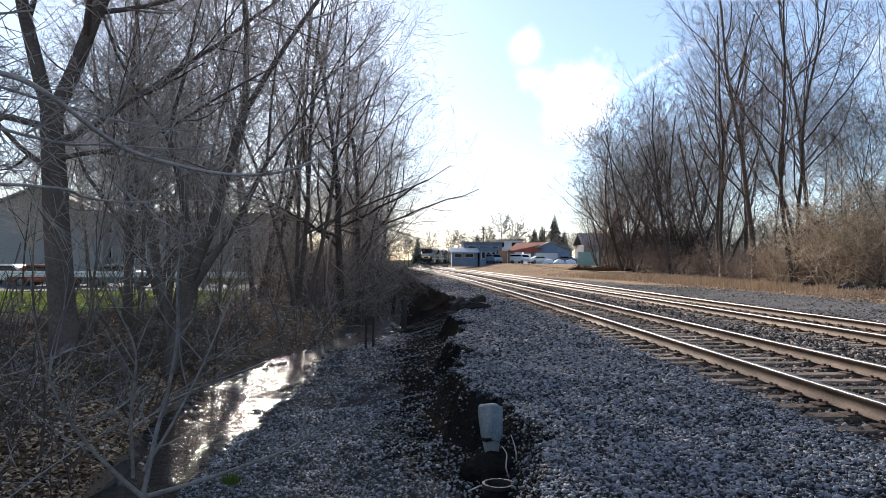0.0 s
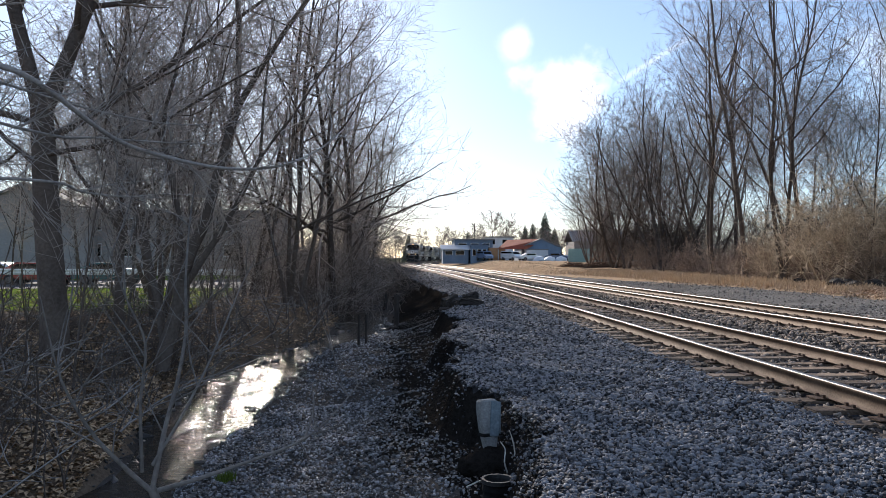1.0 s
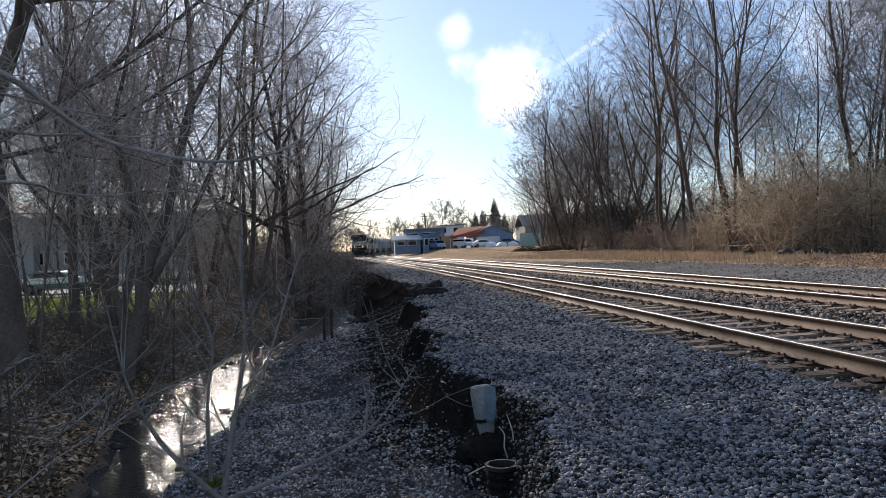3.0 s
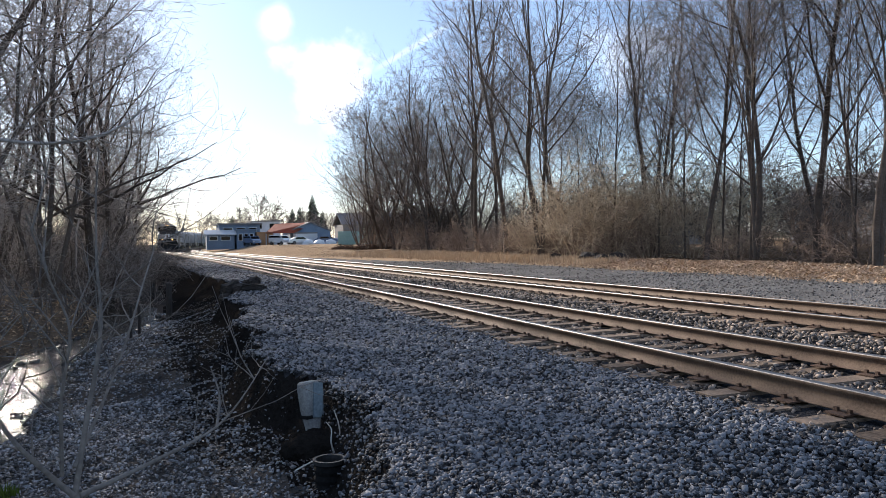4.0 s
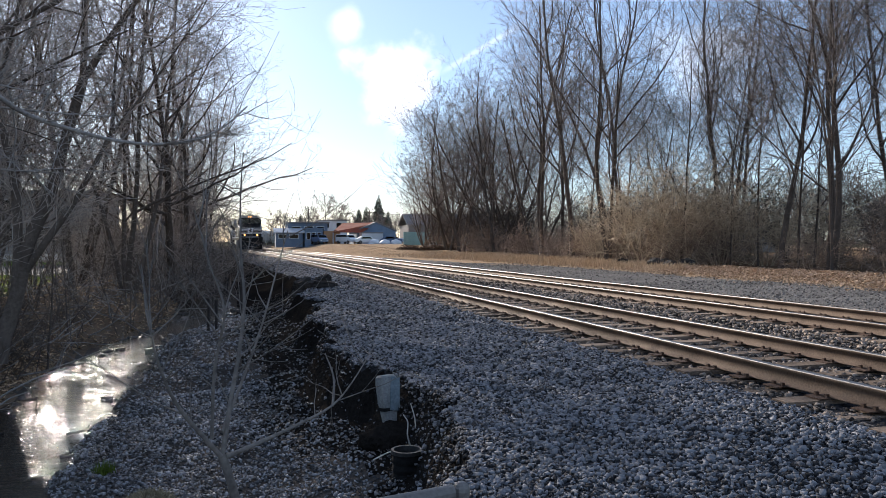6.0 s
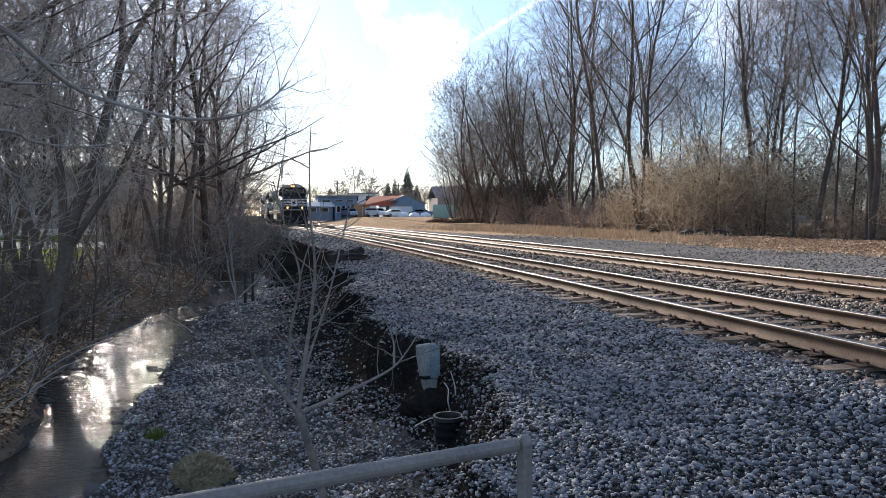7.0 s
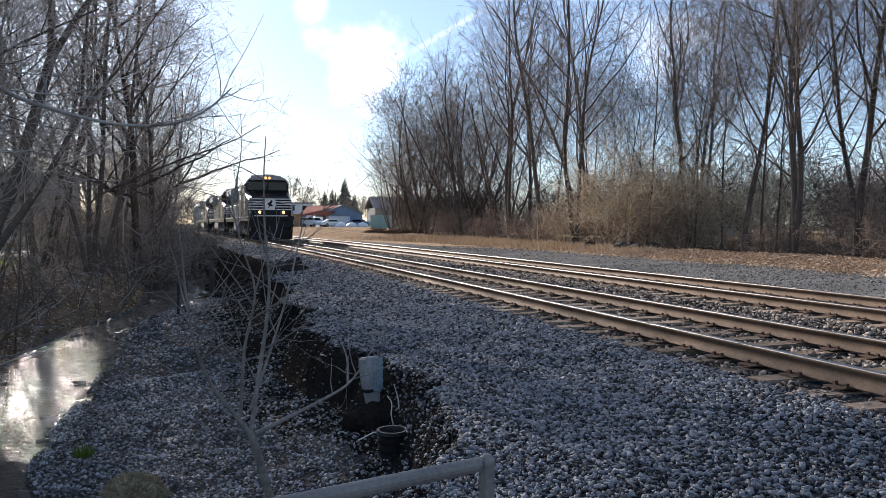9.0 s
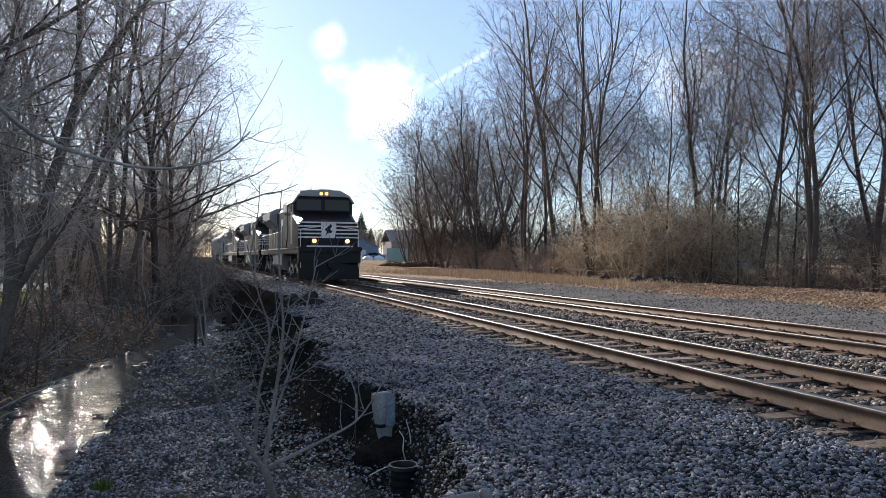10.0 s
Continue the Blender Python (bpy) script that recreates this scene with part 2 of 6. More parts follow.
    "orange_wood": surf("orange_wood", (0.26, 0.13, 0.06), (0.46, 0.26, 0.13), 0.5, 8, 0.85),
    "red_roof": surf("red_roof", (0.3, 0.07, 0.035), (0.5, 0.15, 0.08), 0.4, 8, 0.8),
    "grey_roof": surf("grey_roof", (0.14, 0.135, 0.135), (0.26, 0.255, 0.25), 0.5, 8, 0.9, spec=0.2),
    "tarp": surf("tarp", (0.4, 0.43, 0.46), (0.72, 0.74, 0.76), 1.0, 10, 0.6),
    "car_red": surf("car_red", (0.16, 0.015, 0.018), (0.25, 0.03, 0.03), 1, 20, 0.25, bump=0.0, coat=0.6),
    "car_teal": surf("car_teal", (0.03, 0.09, 0.1), (0.06, 0.15, 0.16), 1, 20, 0.25, bump=0.0, coat=0.6),
    "car_white": surf("car_white", (0.6, 0.61, 0.62), (0.78, 0.78, 0.78), 1, 20, 0.3, bump=0.0, coat=0.6),
    "car_blue": surf("car_blue", (0.06, 0.1, 0.18), (0.12, 0.17, 0.27), 1, 20, 0.3, bump=0.0, coat=0.6),
    "tarp_blue": surf("tarp_blue", (0.06, 0.085, 0.1), (0.2, 0.245, 0.27), 9, 40, 0.6, bump=0.5, dist=0.006),
    "rubber": surf("rubber", (0.01, 0.01, 0.01), (0.03, 0.03, 0.03), 5, 40, 0.85),
    "pole_wood": surf("pole_wood", (0.07, 0.055, 0.045), (0.16, 0.13, 0.11), 2, 20, 0.9),
}


def make_water():
    m = bpy.data.materials.new("water")
    m.use_nodes = True
    nt = m.node_tree
    b = nt.nodes["Principled BSDF"]
    b.inputs["Base Color"].default_value = (0.018, 0.016, 0.012, 1)
    b.inputs["Roughness"].default_value = 0.11
    b.inputs["IOR"].default_value = 1.33
    tc = nt.nodes.new("ShaderNodeTexCoord")
    mp = nt.nodes.new("ShaderNodeMapping")
    mp.inputs["Scale"].default_value = (1.0, 2.8, 1.0)
    n = nt.nodes.new("ShaderNodeTexNoise")
    n.inputs["Scale"].default_value, n.inputs["Detail"].default_value = 4.5, 4
    bp = nt.nodes.new("ShaderNodeBump")
    bp.inputs["Strength"].default_value, bp.inputs["Distance"].default_value = 0.9, 0.04
    nt.links.new(tc.outputs["Object"], mp.inputs["Vector"])
    nt.links.new(mp.outputs["Vector"], n.inputs["Vector"])
    nt.links.new(n.outputs["Fac"], bp.inputs["Height"])
    nt.links.new(bp.outputs["Normal"], b.inputs["Normal"])
    return m


M["water"] = make_water()

# ---- building helpers ----


def part(name, bm, material, parent=None, label="", smooth=False):
    """Links a bmesh as one mesh object, under a thing or a part."""
    me = bpy.data.meshes.new(name)
    bm.to_mesh(me)
    bm.free()
    me.materials.append(M[material] if isinstance(material, str) else material)
    if smooth:
        me.shade_smooth()
    ob = new(name, me)
    ob.parent = parent
    if label:
        tagged(ob, label)
    return ob


def thing(name, label, category, group="", at=None, kind=""):
    ob = new(name)
    ob.empty_display_size = 0.3
    tagged(ob, label, category, group, kind)
    if at is not None:
        ob.matrix_basis = at
    return ob


def fast(name, verts, faces, material, parent=None, smooth=False):
    """One mesh object from arrays; every face has the same number of corners."""
    verts = np.asarray(verts, dtype=np.float32).reshape(-1, 3)
    faces = np.asarray(faces, dtype=np.int32)
    k = faces.shape[1]
    me = bpy.data.meshes.new(name)
    me.vertices.add(len(verts))
    me.vertices.foreach_set("co", verts.ravel())
    me.loops.add(faces.size)
    me.loops.foreach_set("vertex_index", faces.ravel())
    me.polygons.add(len(faces))
    me.polygons.foreach_set("loop_start", np.arange(0, faces.size, k, dtype=np.int32))
    if smooth:
        me.polygons.foreach_set("use_smooth", np.ones(len(faces), dtype=bool))
    me.update(calc_edges=True)
    me.materials.append(M[material])
    ob = new(name, me)
    ob.parent = parent
    return ob


def box(bm, x, y, z, sx, sy, sz, bevel=0.0, rot=None):
    """A box with its middle at (x, y, z), bevelled."""
    m = Matrix.Translation((x, y, z)) @ (rot.to_4x4() if rot else Matrix()) @ Matrix.Diagonal((sx, sy, sz, 1))
    r = bmesh.ops.create_cube(bm, size=1.0, matrix=m)
    if bevel:
        es = list({e for v in r["verts"] for e in v.link_edges})
        bmesh.ops.bevel(bm, geom=es, offset=bevel, segments=2, affect="EDGES", clamp_overlap=True)


def prism(bm, outline, a, b, axis="y"):
    """An outline carried from a to b along an axis: 'y' takes (x, z), 'x' takes (y, z), 'z' takes (x, y)."""
    def at(p, s):
        return {"y": (p[0], s, p[1]), "x": (s, p[0], p[1]), "z": (p[0], p[1], s)}[axis]
    v0 = [bm.verts.new(at(p, a)) for p in outline]
    v1 = [bm.verts.new(at(p, b)) for p in outline]
    n = len(outline)
    for i in range(n):
        bm.faces.new((v0[i], v0[(i + 1) % n], v1[(i + 1) % n], v1[i]))
    bm.faces.new(v0[::-1])
    bm.faces.new(v1)
    bmesh.ops.recalc_face_normals(bm, faces=bm.faces)


def rod(bm, p, q, r, r2=None, sides=8):
    p, q = Vector(p), Vector(q)
    d = q - p
    m = Matrix.Translation((p + q) / 2) @ d.to_track_quat("Z", "Y").to_matrix().to_4x4()
    bmesh.ops.create_cone(bm, cap_ends=True, segments=sides, radius1=r, radius2=r if r2 is None else r2, depth=d.length, matrix=m)


class Tubes:
    """Collects tapering branches and turns them into arrays."""

    def __init__(self):
        self.sets = {}

    def add(self, pts, radii, sides):
        self.sets.setdefault((len(pts), sides), []).append((pts, radii))

    def arrays(self):
        vs, fs, base = [], [], 0
        for (n, k), items in self.sets.items():
            P = np.array([i[0] for i in items], dtype=np.float32)
            R = np.array([i[1] for i in items], dtype=np.float32)
            T = np.gradient(P, axis=1)
            T /= np.linalg.norm(T, axis=2, keepdims=True) + 1e-9
            ref = np.array((0.83, 0.21, 0.51), dtype=np.float32)
            U = np.cross(T, ref)
            U /= np.linalg.norm(U, axis=2, keepdims=True) + 1e-6
            W = np.cross(T, U)
            a = np.arange(k) * 2 * np.pi / k
            ring = P[:, :, None, :] + R[:, :, None, None] * (np.cos(a)[None, None, :, None] * U[:, :, None, :] + np.sin(a)[None, None, :, None] * W[:, :, None, :])
            vs.append(ring.reshape(-1, 3))
            b = np.arange(len(items))[:, None, None] * (n * k) + np.arange(n - 1)[None, :, None] * k
            i0, i1 = np.arange(k)[None, None, :], (np.arange(k)[None, None, :] + 1) % k
            fs.append((np.stack([b + i0, b + i1, b + k + i1, b + k + i0], axis=-1).reshape(-1, 4)) + base)
            base += len(items) * n * k
        return np.concatenate(vs), np.concatenate(fs)

    def mesh(self, name, material, parent, smooth=True):
        v, f = self.arrays()
        return fast(name, v, f, material, parent, smooth)


# ---- the line of the railway ----
STEP = 1.0
head_list, xs_list, ys_list, s_list = [], [], [], []


def lay_line():
    x = y = h = 0.0
    for i in range(700):
        s_list.append(i * STEP), xs_list.append(x), ys_list.append(y), head_list.append(h)
        curv = -1 / 1750 if i < 110 else (1 / 640 if i < 360 else 0.0)
        h += curv * STEP
        x += math.sin(h) * STEP
        y += math.cos(h) * STEP


lay_line()


def line(s, off=0.0):
    """The middle of the near track s metres along it, shifted off metres to its right: x, y, heading."""
    if s < 0:
        return off, s, 0.0
    x, y, h = np.interp(s, s_list, xs_list), np.interp(s, s_list, ys_list), np.interp(s, s_list, head_list)
    return float(x + off * math.cos(h)), float(y - off * math.sin(h)), float(h)


def cx(y):
    return np.where(np.asarray(y) < 0, 0.0, np.interp(np.clip(y, 0, 330), ys_list, xs_list))


GAP = 3.96                                 # between the two tracks

# ---- the ground ----
CREEK_Y = (-60, 0, 5, 9, 10.4, 12, 14.2, 15.7, 17.2, 19.8, 23, 24.8, 27, 29, 31, 36, 45, 70, 130)
CREEK_L = (-8.9, -8.8, -8.9, -8.9, -8.9, -9.0, -9.5, -9.6, -9.65, -9.55, -9.2, -8.7, -8.1, -7.9, -8.0, -8.1, -9.5, -12, -15)
CREEK_R = (-7.4, -7.4, -7.45, -7.5, -7.5, -7.55, -7.6, -7.7, -7.6, -7.4, -7.3, -7.3, -6.4, -5.9, -5.5, -5.5, -7.2, -9.6, -12.5)
EDGE_Y = (-60, 5, 6.5, 7.7, 9.0, 10.2, 11.3, 13, 15, 17.5, 20.8, 24, 28, 32, 45, 58, 130, 300)
EDGE_X = (-4.6, -4.6, -4.2, -3.82, -3.62, -3.85, -4.15, -4.3, -3.95, -4.1, -3.55, -3.85, -3.3, -3.1, -3.9, -4.5, -7.2, -8.0)
EDGE_D = (0.5, 0.5, 0.5, 0.58, 0.48, 0.6, 0.75, 0.8, 0.8, 0.8, 0.75, 0.8, 0.8, 0.6, 0.4, 0.3, 0.15, 0.1)
WATER_Z = -1.42


def lattice(ix, iy, seed):
    h = np.sin(ix * 127.1 + iy * 311.7 + seed * 74.7) * 43758.5453
    return h - np.floor(h)


def rough(x, y, scale, seed=0):
    """Smooth random relief in -1 .. 1."""
    x, y = np.asarray(x, float) / scale, np.asarray(y, float) / scale
    ix, iy = np.floor(x), np.floor(y)
    fx, fy = x - ix, y - iy
    fx, fy = fx * fx * (3 - 2 * fx), fy * fy * (3 - 2 * fy)
    a, b = lattice(ix, iy, seed), lattice(ix + 1, iy, seed)
    c, d = lattice(ix, iy + 1, seed), lattice(ix + 1, iy + 1, seed)
    return 2 * ((a * (1 - fx) + b * fx) * (1 - fy) + (c * (1 - fx) + d * fx) * fy) - 1


def ramp01(v, a, b):
    t = np.clip((v - a) / (b - a), 0, 1)
    return t * t * (3 - 2 * t)


def edge_of(y):
    return np.interp(y, EDGE_Y, EDGE_X) + 0.16 * rough(y, 0 * np.asarray(y, float), 0.7, 3) + 0.1 * rough(y, 0 * np.asarray(y, float), 0.25, 5)


def height(x, y):
    x, y = np.asarray(x, float), np.asarray(y, float)
    u = x - cx(y)
    edge = edge_of(y)
    depth = np.interp(y, EDGE_Y, EDGE_D)
    cl = np.interp(y, CREEK_Y, CREEK_L) + 0.15 * rough(y, x * 0, 1.6, 8)
    cr = np.interp(y, CREEK_Y, CREEK_R) + 0.2 * rough(y, x * 0, 1.3, 9) + 0.14 * rough(x * 0.3, y, 0.45, 10)
    z_edge = -0.26 + 0.04 * rough(x, y, 1.2, 2)
    # shoulder, from the ends of the ties to the broken edge
    z_sh = np.interp(u, (-4.0, -1.9, -1.5), (-0.26, -0.08, -0.035))
    # foot of the break, then the bank down to the creek
    foot = z_edge - depth * np.interp(y, (8, 10, 14), (1.15, 1.1, 0.78))
    t = np.clip((x - cr) / np.maximum(edge - 0.45 - cr, 0.3), 0, 1)
    bank = -1.36 + (foot + 1.36) * t ** 1.7 + 0.07 * rough(x, y, 0.9, 4) + 0.03 * rough(x, y, 0.3, 6)
    fall = ramp01(x, edge - 0.42, edge)
    z_left = bank * (1 - fall) + z_sh * fall
    # bed of the creek and the far side
    mid = (cl + cr) / 2
    bed = -1.36 - 0.32 * np.clip(1 - ((x - mid) / np.maximum((cr - cl) / 2, 0.2)) ** 2, 0, 1) + 0.11 * rough(x, y, 1.1, 11) + 0.04 * rough(x, y, 0.45, 16)
    far = np.interp(cl - x, (0, 0.35, 1.2, 2.6, 8, 30), (-1.36, -1.05, -0.72, -0.38, -0.4, -0.45)) + 0.1 * rough(x, y, 1.6, 12) * ramp01(cl - x, 0.2, 1.5) + 0.04 * rough(x, y, 0.4, 13)
    z = np.where(x > cr, z_left, np.where(x > cl, bed, far))
    # beyond the far track: service road, verge, wood floor
    zr = np.interp(u, (5.6, 7.4, 13.2, 14.6, 16, 19, 40), (-0.06, -0.14, -0.12, 0.02, 0.14, 0.05, 0.1))
    zr = zr + 0.05 * rough(x, y, 1.0, 14) * ramp01(u, 13.2, 15) + 0.02 * rough(x, y, 2.5, 15) * ramp01(u, 6, 8)
    zr = zr + 0.75 * ramp01(y, 70, 140) * ramp01(u, 9, 16)
    z = np.where(u > -1.5, np.where(u > 5.6, zr, -0.035), z)
    return z


def zones(x, y):
    """Which surface lies at a place."""
    u = x - cx(y)
    edge = edge_of(y)
    cl, cr = np.interp(y, CREEK_Y, CREEK_L), np.interp(y, CREEK_Y, CREEK_R)
    jit = 0.35 * rough(x, y, 0.8, 21) + 0.2 * rough(x, y, 0.25, 22)
    zone = np.full(x.shape, 0)
    zone[(u > 7.2 + jit)] = 3
    zone[(u > 13.0 + jit * 1.6)] = 4
    zone[(u > 16.2 + jit * 2)] = 8
    zone[(u > 30)] = 8
    zone[(u > np.interp(y, (44, 60, 90, 130), (12.5, 9.5, 7.5, 6.5)) + jit * 2.5) & (u < 16) & (y > 44)] = 4
    zone[(u > 6.8 + jit * 3) & (y > 88)] = 4
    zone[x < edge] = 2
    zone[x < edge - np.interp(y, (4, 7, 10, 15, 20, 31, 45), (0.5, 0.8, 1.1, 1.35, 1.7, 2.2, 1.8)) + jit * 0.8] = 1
    zone[x < cl + 0.1] = 7
    zone[(x < cl - 5) & (y > 26 + jit * 3) & (y < 46)] = 5
    zone[(x < -13) & (y > 46) & (y < 61)] = 6
    zone[(x < -13) & (y >= 61)] = 5
    zone[(np.abs(x) > 90) | (y > 240) | (y < -40)] = 9
    return zone


def spaced(stops):
    out = []
    for (a, b, step) in stops:
        out += list(np.arange(a, b, step))
    return np.array(out + [stops[-1][1]])


def make_ground():
    xs = spaced(((-4000, -400, 600), (-400, -60, 34), (-60, -16, 2.0), (-16, -11, 0.4), (-11, -2.0, 0.11), (-2.0, 6, 0.8), (6, 18, 0.3), (18, 40, 1.5), (40, 120, 8), (120, 400, 40), (400, 4000, 600)))
    ys = spaced(((-3000, -100, 500), (-100, -4, 6), (-4, 1, 1), (1, 18, 0.13), (18, 34, 0.28), (34, 70, 0.8), (70, 160, 2.5), (160, 420, 12), (420, 4500, 340)))
    X, Y = np.meshgrid(xs, ys)
    Z = height(X, Y)
    n, m = len(xs), len(ys)
    i = (np.arange(m - 1)[:, None] * n + np.arange(n - 1)[None, :]).ravel()
    F = np.stack([i, i + 1, i + n + 1, i + n], axis=1)
    ob = fast("ground", np.stack([X, Y, Z], axis=-1).reshape(-1, 3), F, "ballast_bed", None, True)
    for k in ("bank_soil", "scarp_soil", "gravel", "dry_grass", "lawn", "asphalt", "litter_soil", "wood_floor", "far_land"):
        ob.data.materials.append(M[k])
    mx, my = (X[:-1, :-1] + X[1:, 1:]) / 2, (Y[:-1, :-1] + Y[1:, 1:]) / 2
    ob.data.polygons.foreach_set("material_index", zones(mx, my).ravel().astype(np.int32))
    tagged(ob, "ballast shoulder, eroded dark bank, gravel verge and leaf-strewn ground", "ground", kind="structure")


make_ground()


def make_creek():
    ys = np.arange(-12, 100, 0.5)
    l, r = np.interp(ys, CREEK_Y, CREEK_L) - 0.45, np.interp(ys, CREEK_Y, CREEK_R) + 0.45
    v, f = [], []
    for k, y in enumerate(ys):
        for j in range(7):
            v.append((l[k] + (r[k] - l[k]) * j / 6, y, WATER_Z))
            if k and j:
                a = k * 7 + j
                f.append((a - 8, a - 7, a, a - 1))
    ob = fast("creek_water", v, f, "water", None, True)
    tagged(ob, "shallow dark creek water glinting in low sun", "water", kind="structure")


make_creek()

# ---- the two railway tracks ----
RAIL = ((-0.068, 0.0), (0.068, 0.0), (0.068, 0.012), (0.012, 0.03), (0.01, 0.12), (0.034, 0.132), (0.036, 0.158), (0.03, 0.168), (-0.03, 0.168), (-0.036, 0.158), (-0.034, 0.132), (-0.01, 0.12), (-0.012, 0.03), (-0.068, 0.012))
RAIL_Z = 0.012


def make_rail(off, parent):
    ss = list(np.arange(-14, 60, 4.0)) + list(np.arange(60, 420, 6.0))
    k = len(RAIL)
    v, f, mi = [], [], []
    for i, s in enumerate(ss):
        x, y, h = line(s, off)
        for (a, b) in RAIL:
            v.append((x + a * math.cos(h), y - a * math.sin(h), RAIL_Z + b))
        if i:
            for j in range(k):
                f.append(((i - 1) * k + j, (i - 1) * k + (j + 1) % k, i * k + (j + 1) % k, i * k + j))
                mi.append(1 if RAIL[j][1] > 0.15 and RAIL[(j + 1) % k][1] > 0.15 else 0)
    ob = fast("rail", v, f, "rail_side", parent)
    ob.data.materials.append(M["rail_head"])
    ob.data.polygons.foreach_set("material_index", np.array(mi, dtype=np.int32))
    return ob


def tie_mesh(name):
    bm = bmesh.new()
    box(bm, 0, 0, -0.085, 2.59, 0.23, 0.18, 0.012)
    me = bpy.data.meshes.new(name)
    bm.to_mesh(me)
    bm.free()
    me.materials.append(M["tie"])
    return me


def plate_mesh():
    bm = bmesh.new()
    box(bm, 0, 0, 0.0065, 0.36, 0.19, 0.011)
    for sx in (-0.085, 0.085):
        for sy in (-0.06, 0.06):
            box(bm, sx, sy, 0.026, 0.03, 0.03, 0.035)
    me = bpy.data.meshes.new("tie_plate")
    bm.to_mesh(me)
    bm.free()
    me.materials.append(M["spike"])
    return me


def make_track(off, label):
    rng = random.Random(int(off * 10) + 5)
    t = thing("railway_track", label, "railway track", "railway tracks", kind="structure")
    for o in (-0.7525, 0.7525):
        make_rail(off + o, t)
    tie, plate = [tie_mesh("tie") for _ in range(1)][0], plate_mesh()
    farv, farf = [], []
    cube = np.array([(a, b, c) for a in (-1, 1) for b in (-1, 1) for c in (-1, 1)], float)
    quad = np.array([(0, 1, 3, 2), (4, 6, 7, 5), (0, 4, 5, 1), (2, 3, 7, 6), (0, 2, 6, 4), (1, 5, 7, 3)])
    s, k = -8.0, 0
    while s < 400:
        x, y, h = line(s, off + rng.uniform(-0.05, 0.05))
        turn = -h + rng.uniform(-0.02, 0.02)
        dz = rng.uniform(-0.028, 0.0)
        if s < 62:
            ob = new("tie", tie)
            ob.parent = t
            ob.matrix_basis = Matrix.Translation((x, y, dz)) @ Matrix.Rotation(turn, 4, "Z")
            if s < 34:
                for o in (-0.7525, 0.7525):
                    px, py, ph = line(s, off + o)
                    p = new("tie_plate", plate)
                    p.parent = ob
                    p.matrix_parent_inverse = ob.matrix_basis.inverted()
                    p.matrix_basis = Matrix.Translation((px, py, dz * 0 + 0.002)) @ Matrix.Rotation(-ph, 4, "Z")
        else:
            c = cube * np.array((1.295, 0.115, 0.09))
            co, si = math.cos(turn), math.sin(turn)
            c = np.stack([c[:, 0] * co - c[:, 1] * si + x, c[:, 0] * si + c[:, 1] * co + y, c[:, 2] - 0.085], axis=1)
            farv.append(c)
            farf.append(quad + 8 * len(farf))
        s += 0.52 + rng.uniform(-0.03, 0.03)
    ob = fast("ties", np.concatenate(farv), np.concatenate(farf), "tie", t)
    tagged(ob, kind="stuff")
    return t


make_track(0.0, "near railway track with worn steel rails on weathered wooden ties")
make_track(GAP, "far railway track with worn steel rails on weathered wooden ties")

# ---- loose stones, leaves, grass ----
QUAD = np.array([(0, 1, 3, 2), (4, 6, 7, 5), (0, 4, 5, 1), (2, 3, 7, 6), (0, 2, 6, 4), (1, 5, 7, 3)])


def stones(name, x, y, size, material, label, sink=0.12, lift=0.0, seed=1):
    rng = np.random.default_rng(seed)
    n = len(x)
    z = height(x, y) + lift
    base = np.array([(a, b, c) for a in (-1, 1) for b in (-1, 1) for c in (-1, 1)], float)
    P = base[None] * rng.uniform(0.28, 1.25, (n, 1, 3)) * (1 + rng.uniform(-0.6, 0.3, (n, 8, 3)))
    a = rng.uniform(0, 2 * np.pi, n)
    t = rng.uniform(-1.0, 1.0, n)
    ca, sa, ct, st = np.cos(a), np.sin(a), np.cos(t), np.sin(t)
    Px, Py, Pz = P[..., 0], P[..., 1] * ct[:, None] - P[..., 2] * st[:, None], P[..., 1] * st[:, None] + P[..., 2] * ct[:, None]
    X = Px * ca[:, None] - Py * sa[:, None]
    Y = Px * sa[:, None] + Py * ca[:, None]
    V = np.stack([X * size[:, None] + x[:, None], Y * size[:, None] + y[:, None], Pz * size[:, None] * 0.8 + (z + size * (0.5 - sink))[:, None]], axis=-1)
    F = QUAD[None] + (np.arange(n) * 8)[:, None, None]
    ob = fast(name, V.reshape(-1, 3), F.reshape(-1, 4), material)
    return tagged(ob, label, "stones", kind="stuff") if label else ob


def flakes(name, x, y, size, material, label, seed=1, tilt=0.5, lift=0.015):
    """Fallen leaves: small curled quads in two halves."""
    rng = np.random.default_rng(seed)
    n = len(x)
    z = height(x, y) + lift
    a = rng.uniform(0, 2 * np.pi, n)
    e1 = np.stack([np.cos(a), np.sin(a), rng.uniform(-tilt, tilt, n)], axis=1)
    e2 = np.stack([-np.sin(a), np.cos(a), rng.uniform(-tilt, tilt, n)], axis=1)
    c = np.stack([x, y, z + size * 0.3], axis=1)
    s = size[:, None]
    curl = np.stack([np.zeros(n), np.zeros(n), rng.uniform(0.1, 0.6, n)], axis=1)
    V = np.stack([c - e1 * s, c - e2 * s * 0.55 + curl * s, c + e1 * s, c + e2 * s * 0.55 + curl * s], axis=1).reshape(-1, 3)
    i = np.arange(n) * 4
    F = np.concatenate([np.stack([i, i + 1, i + 2], axis=1), np.stack([i, i + 2, i + 3], axis=1)])
    ob = fast(name, V, F, material)
    return tagged(ob, label, "leaves", kind="stuff")


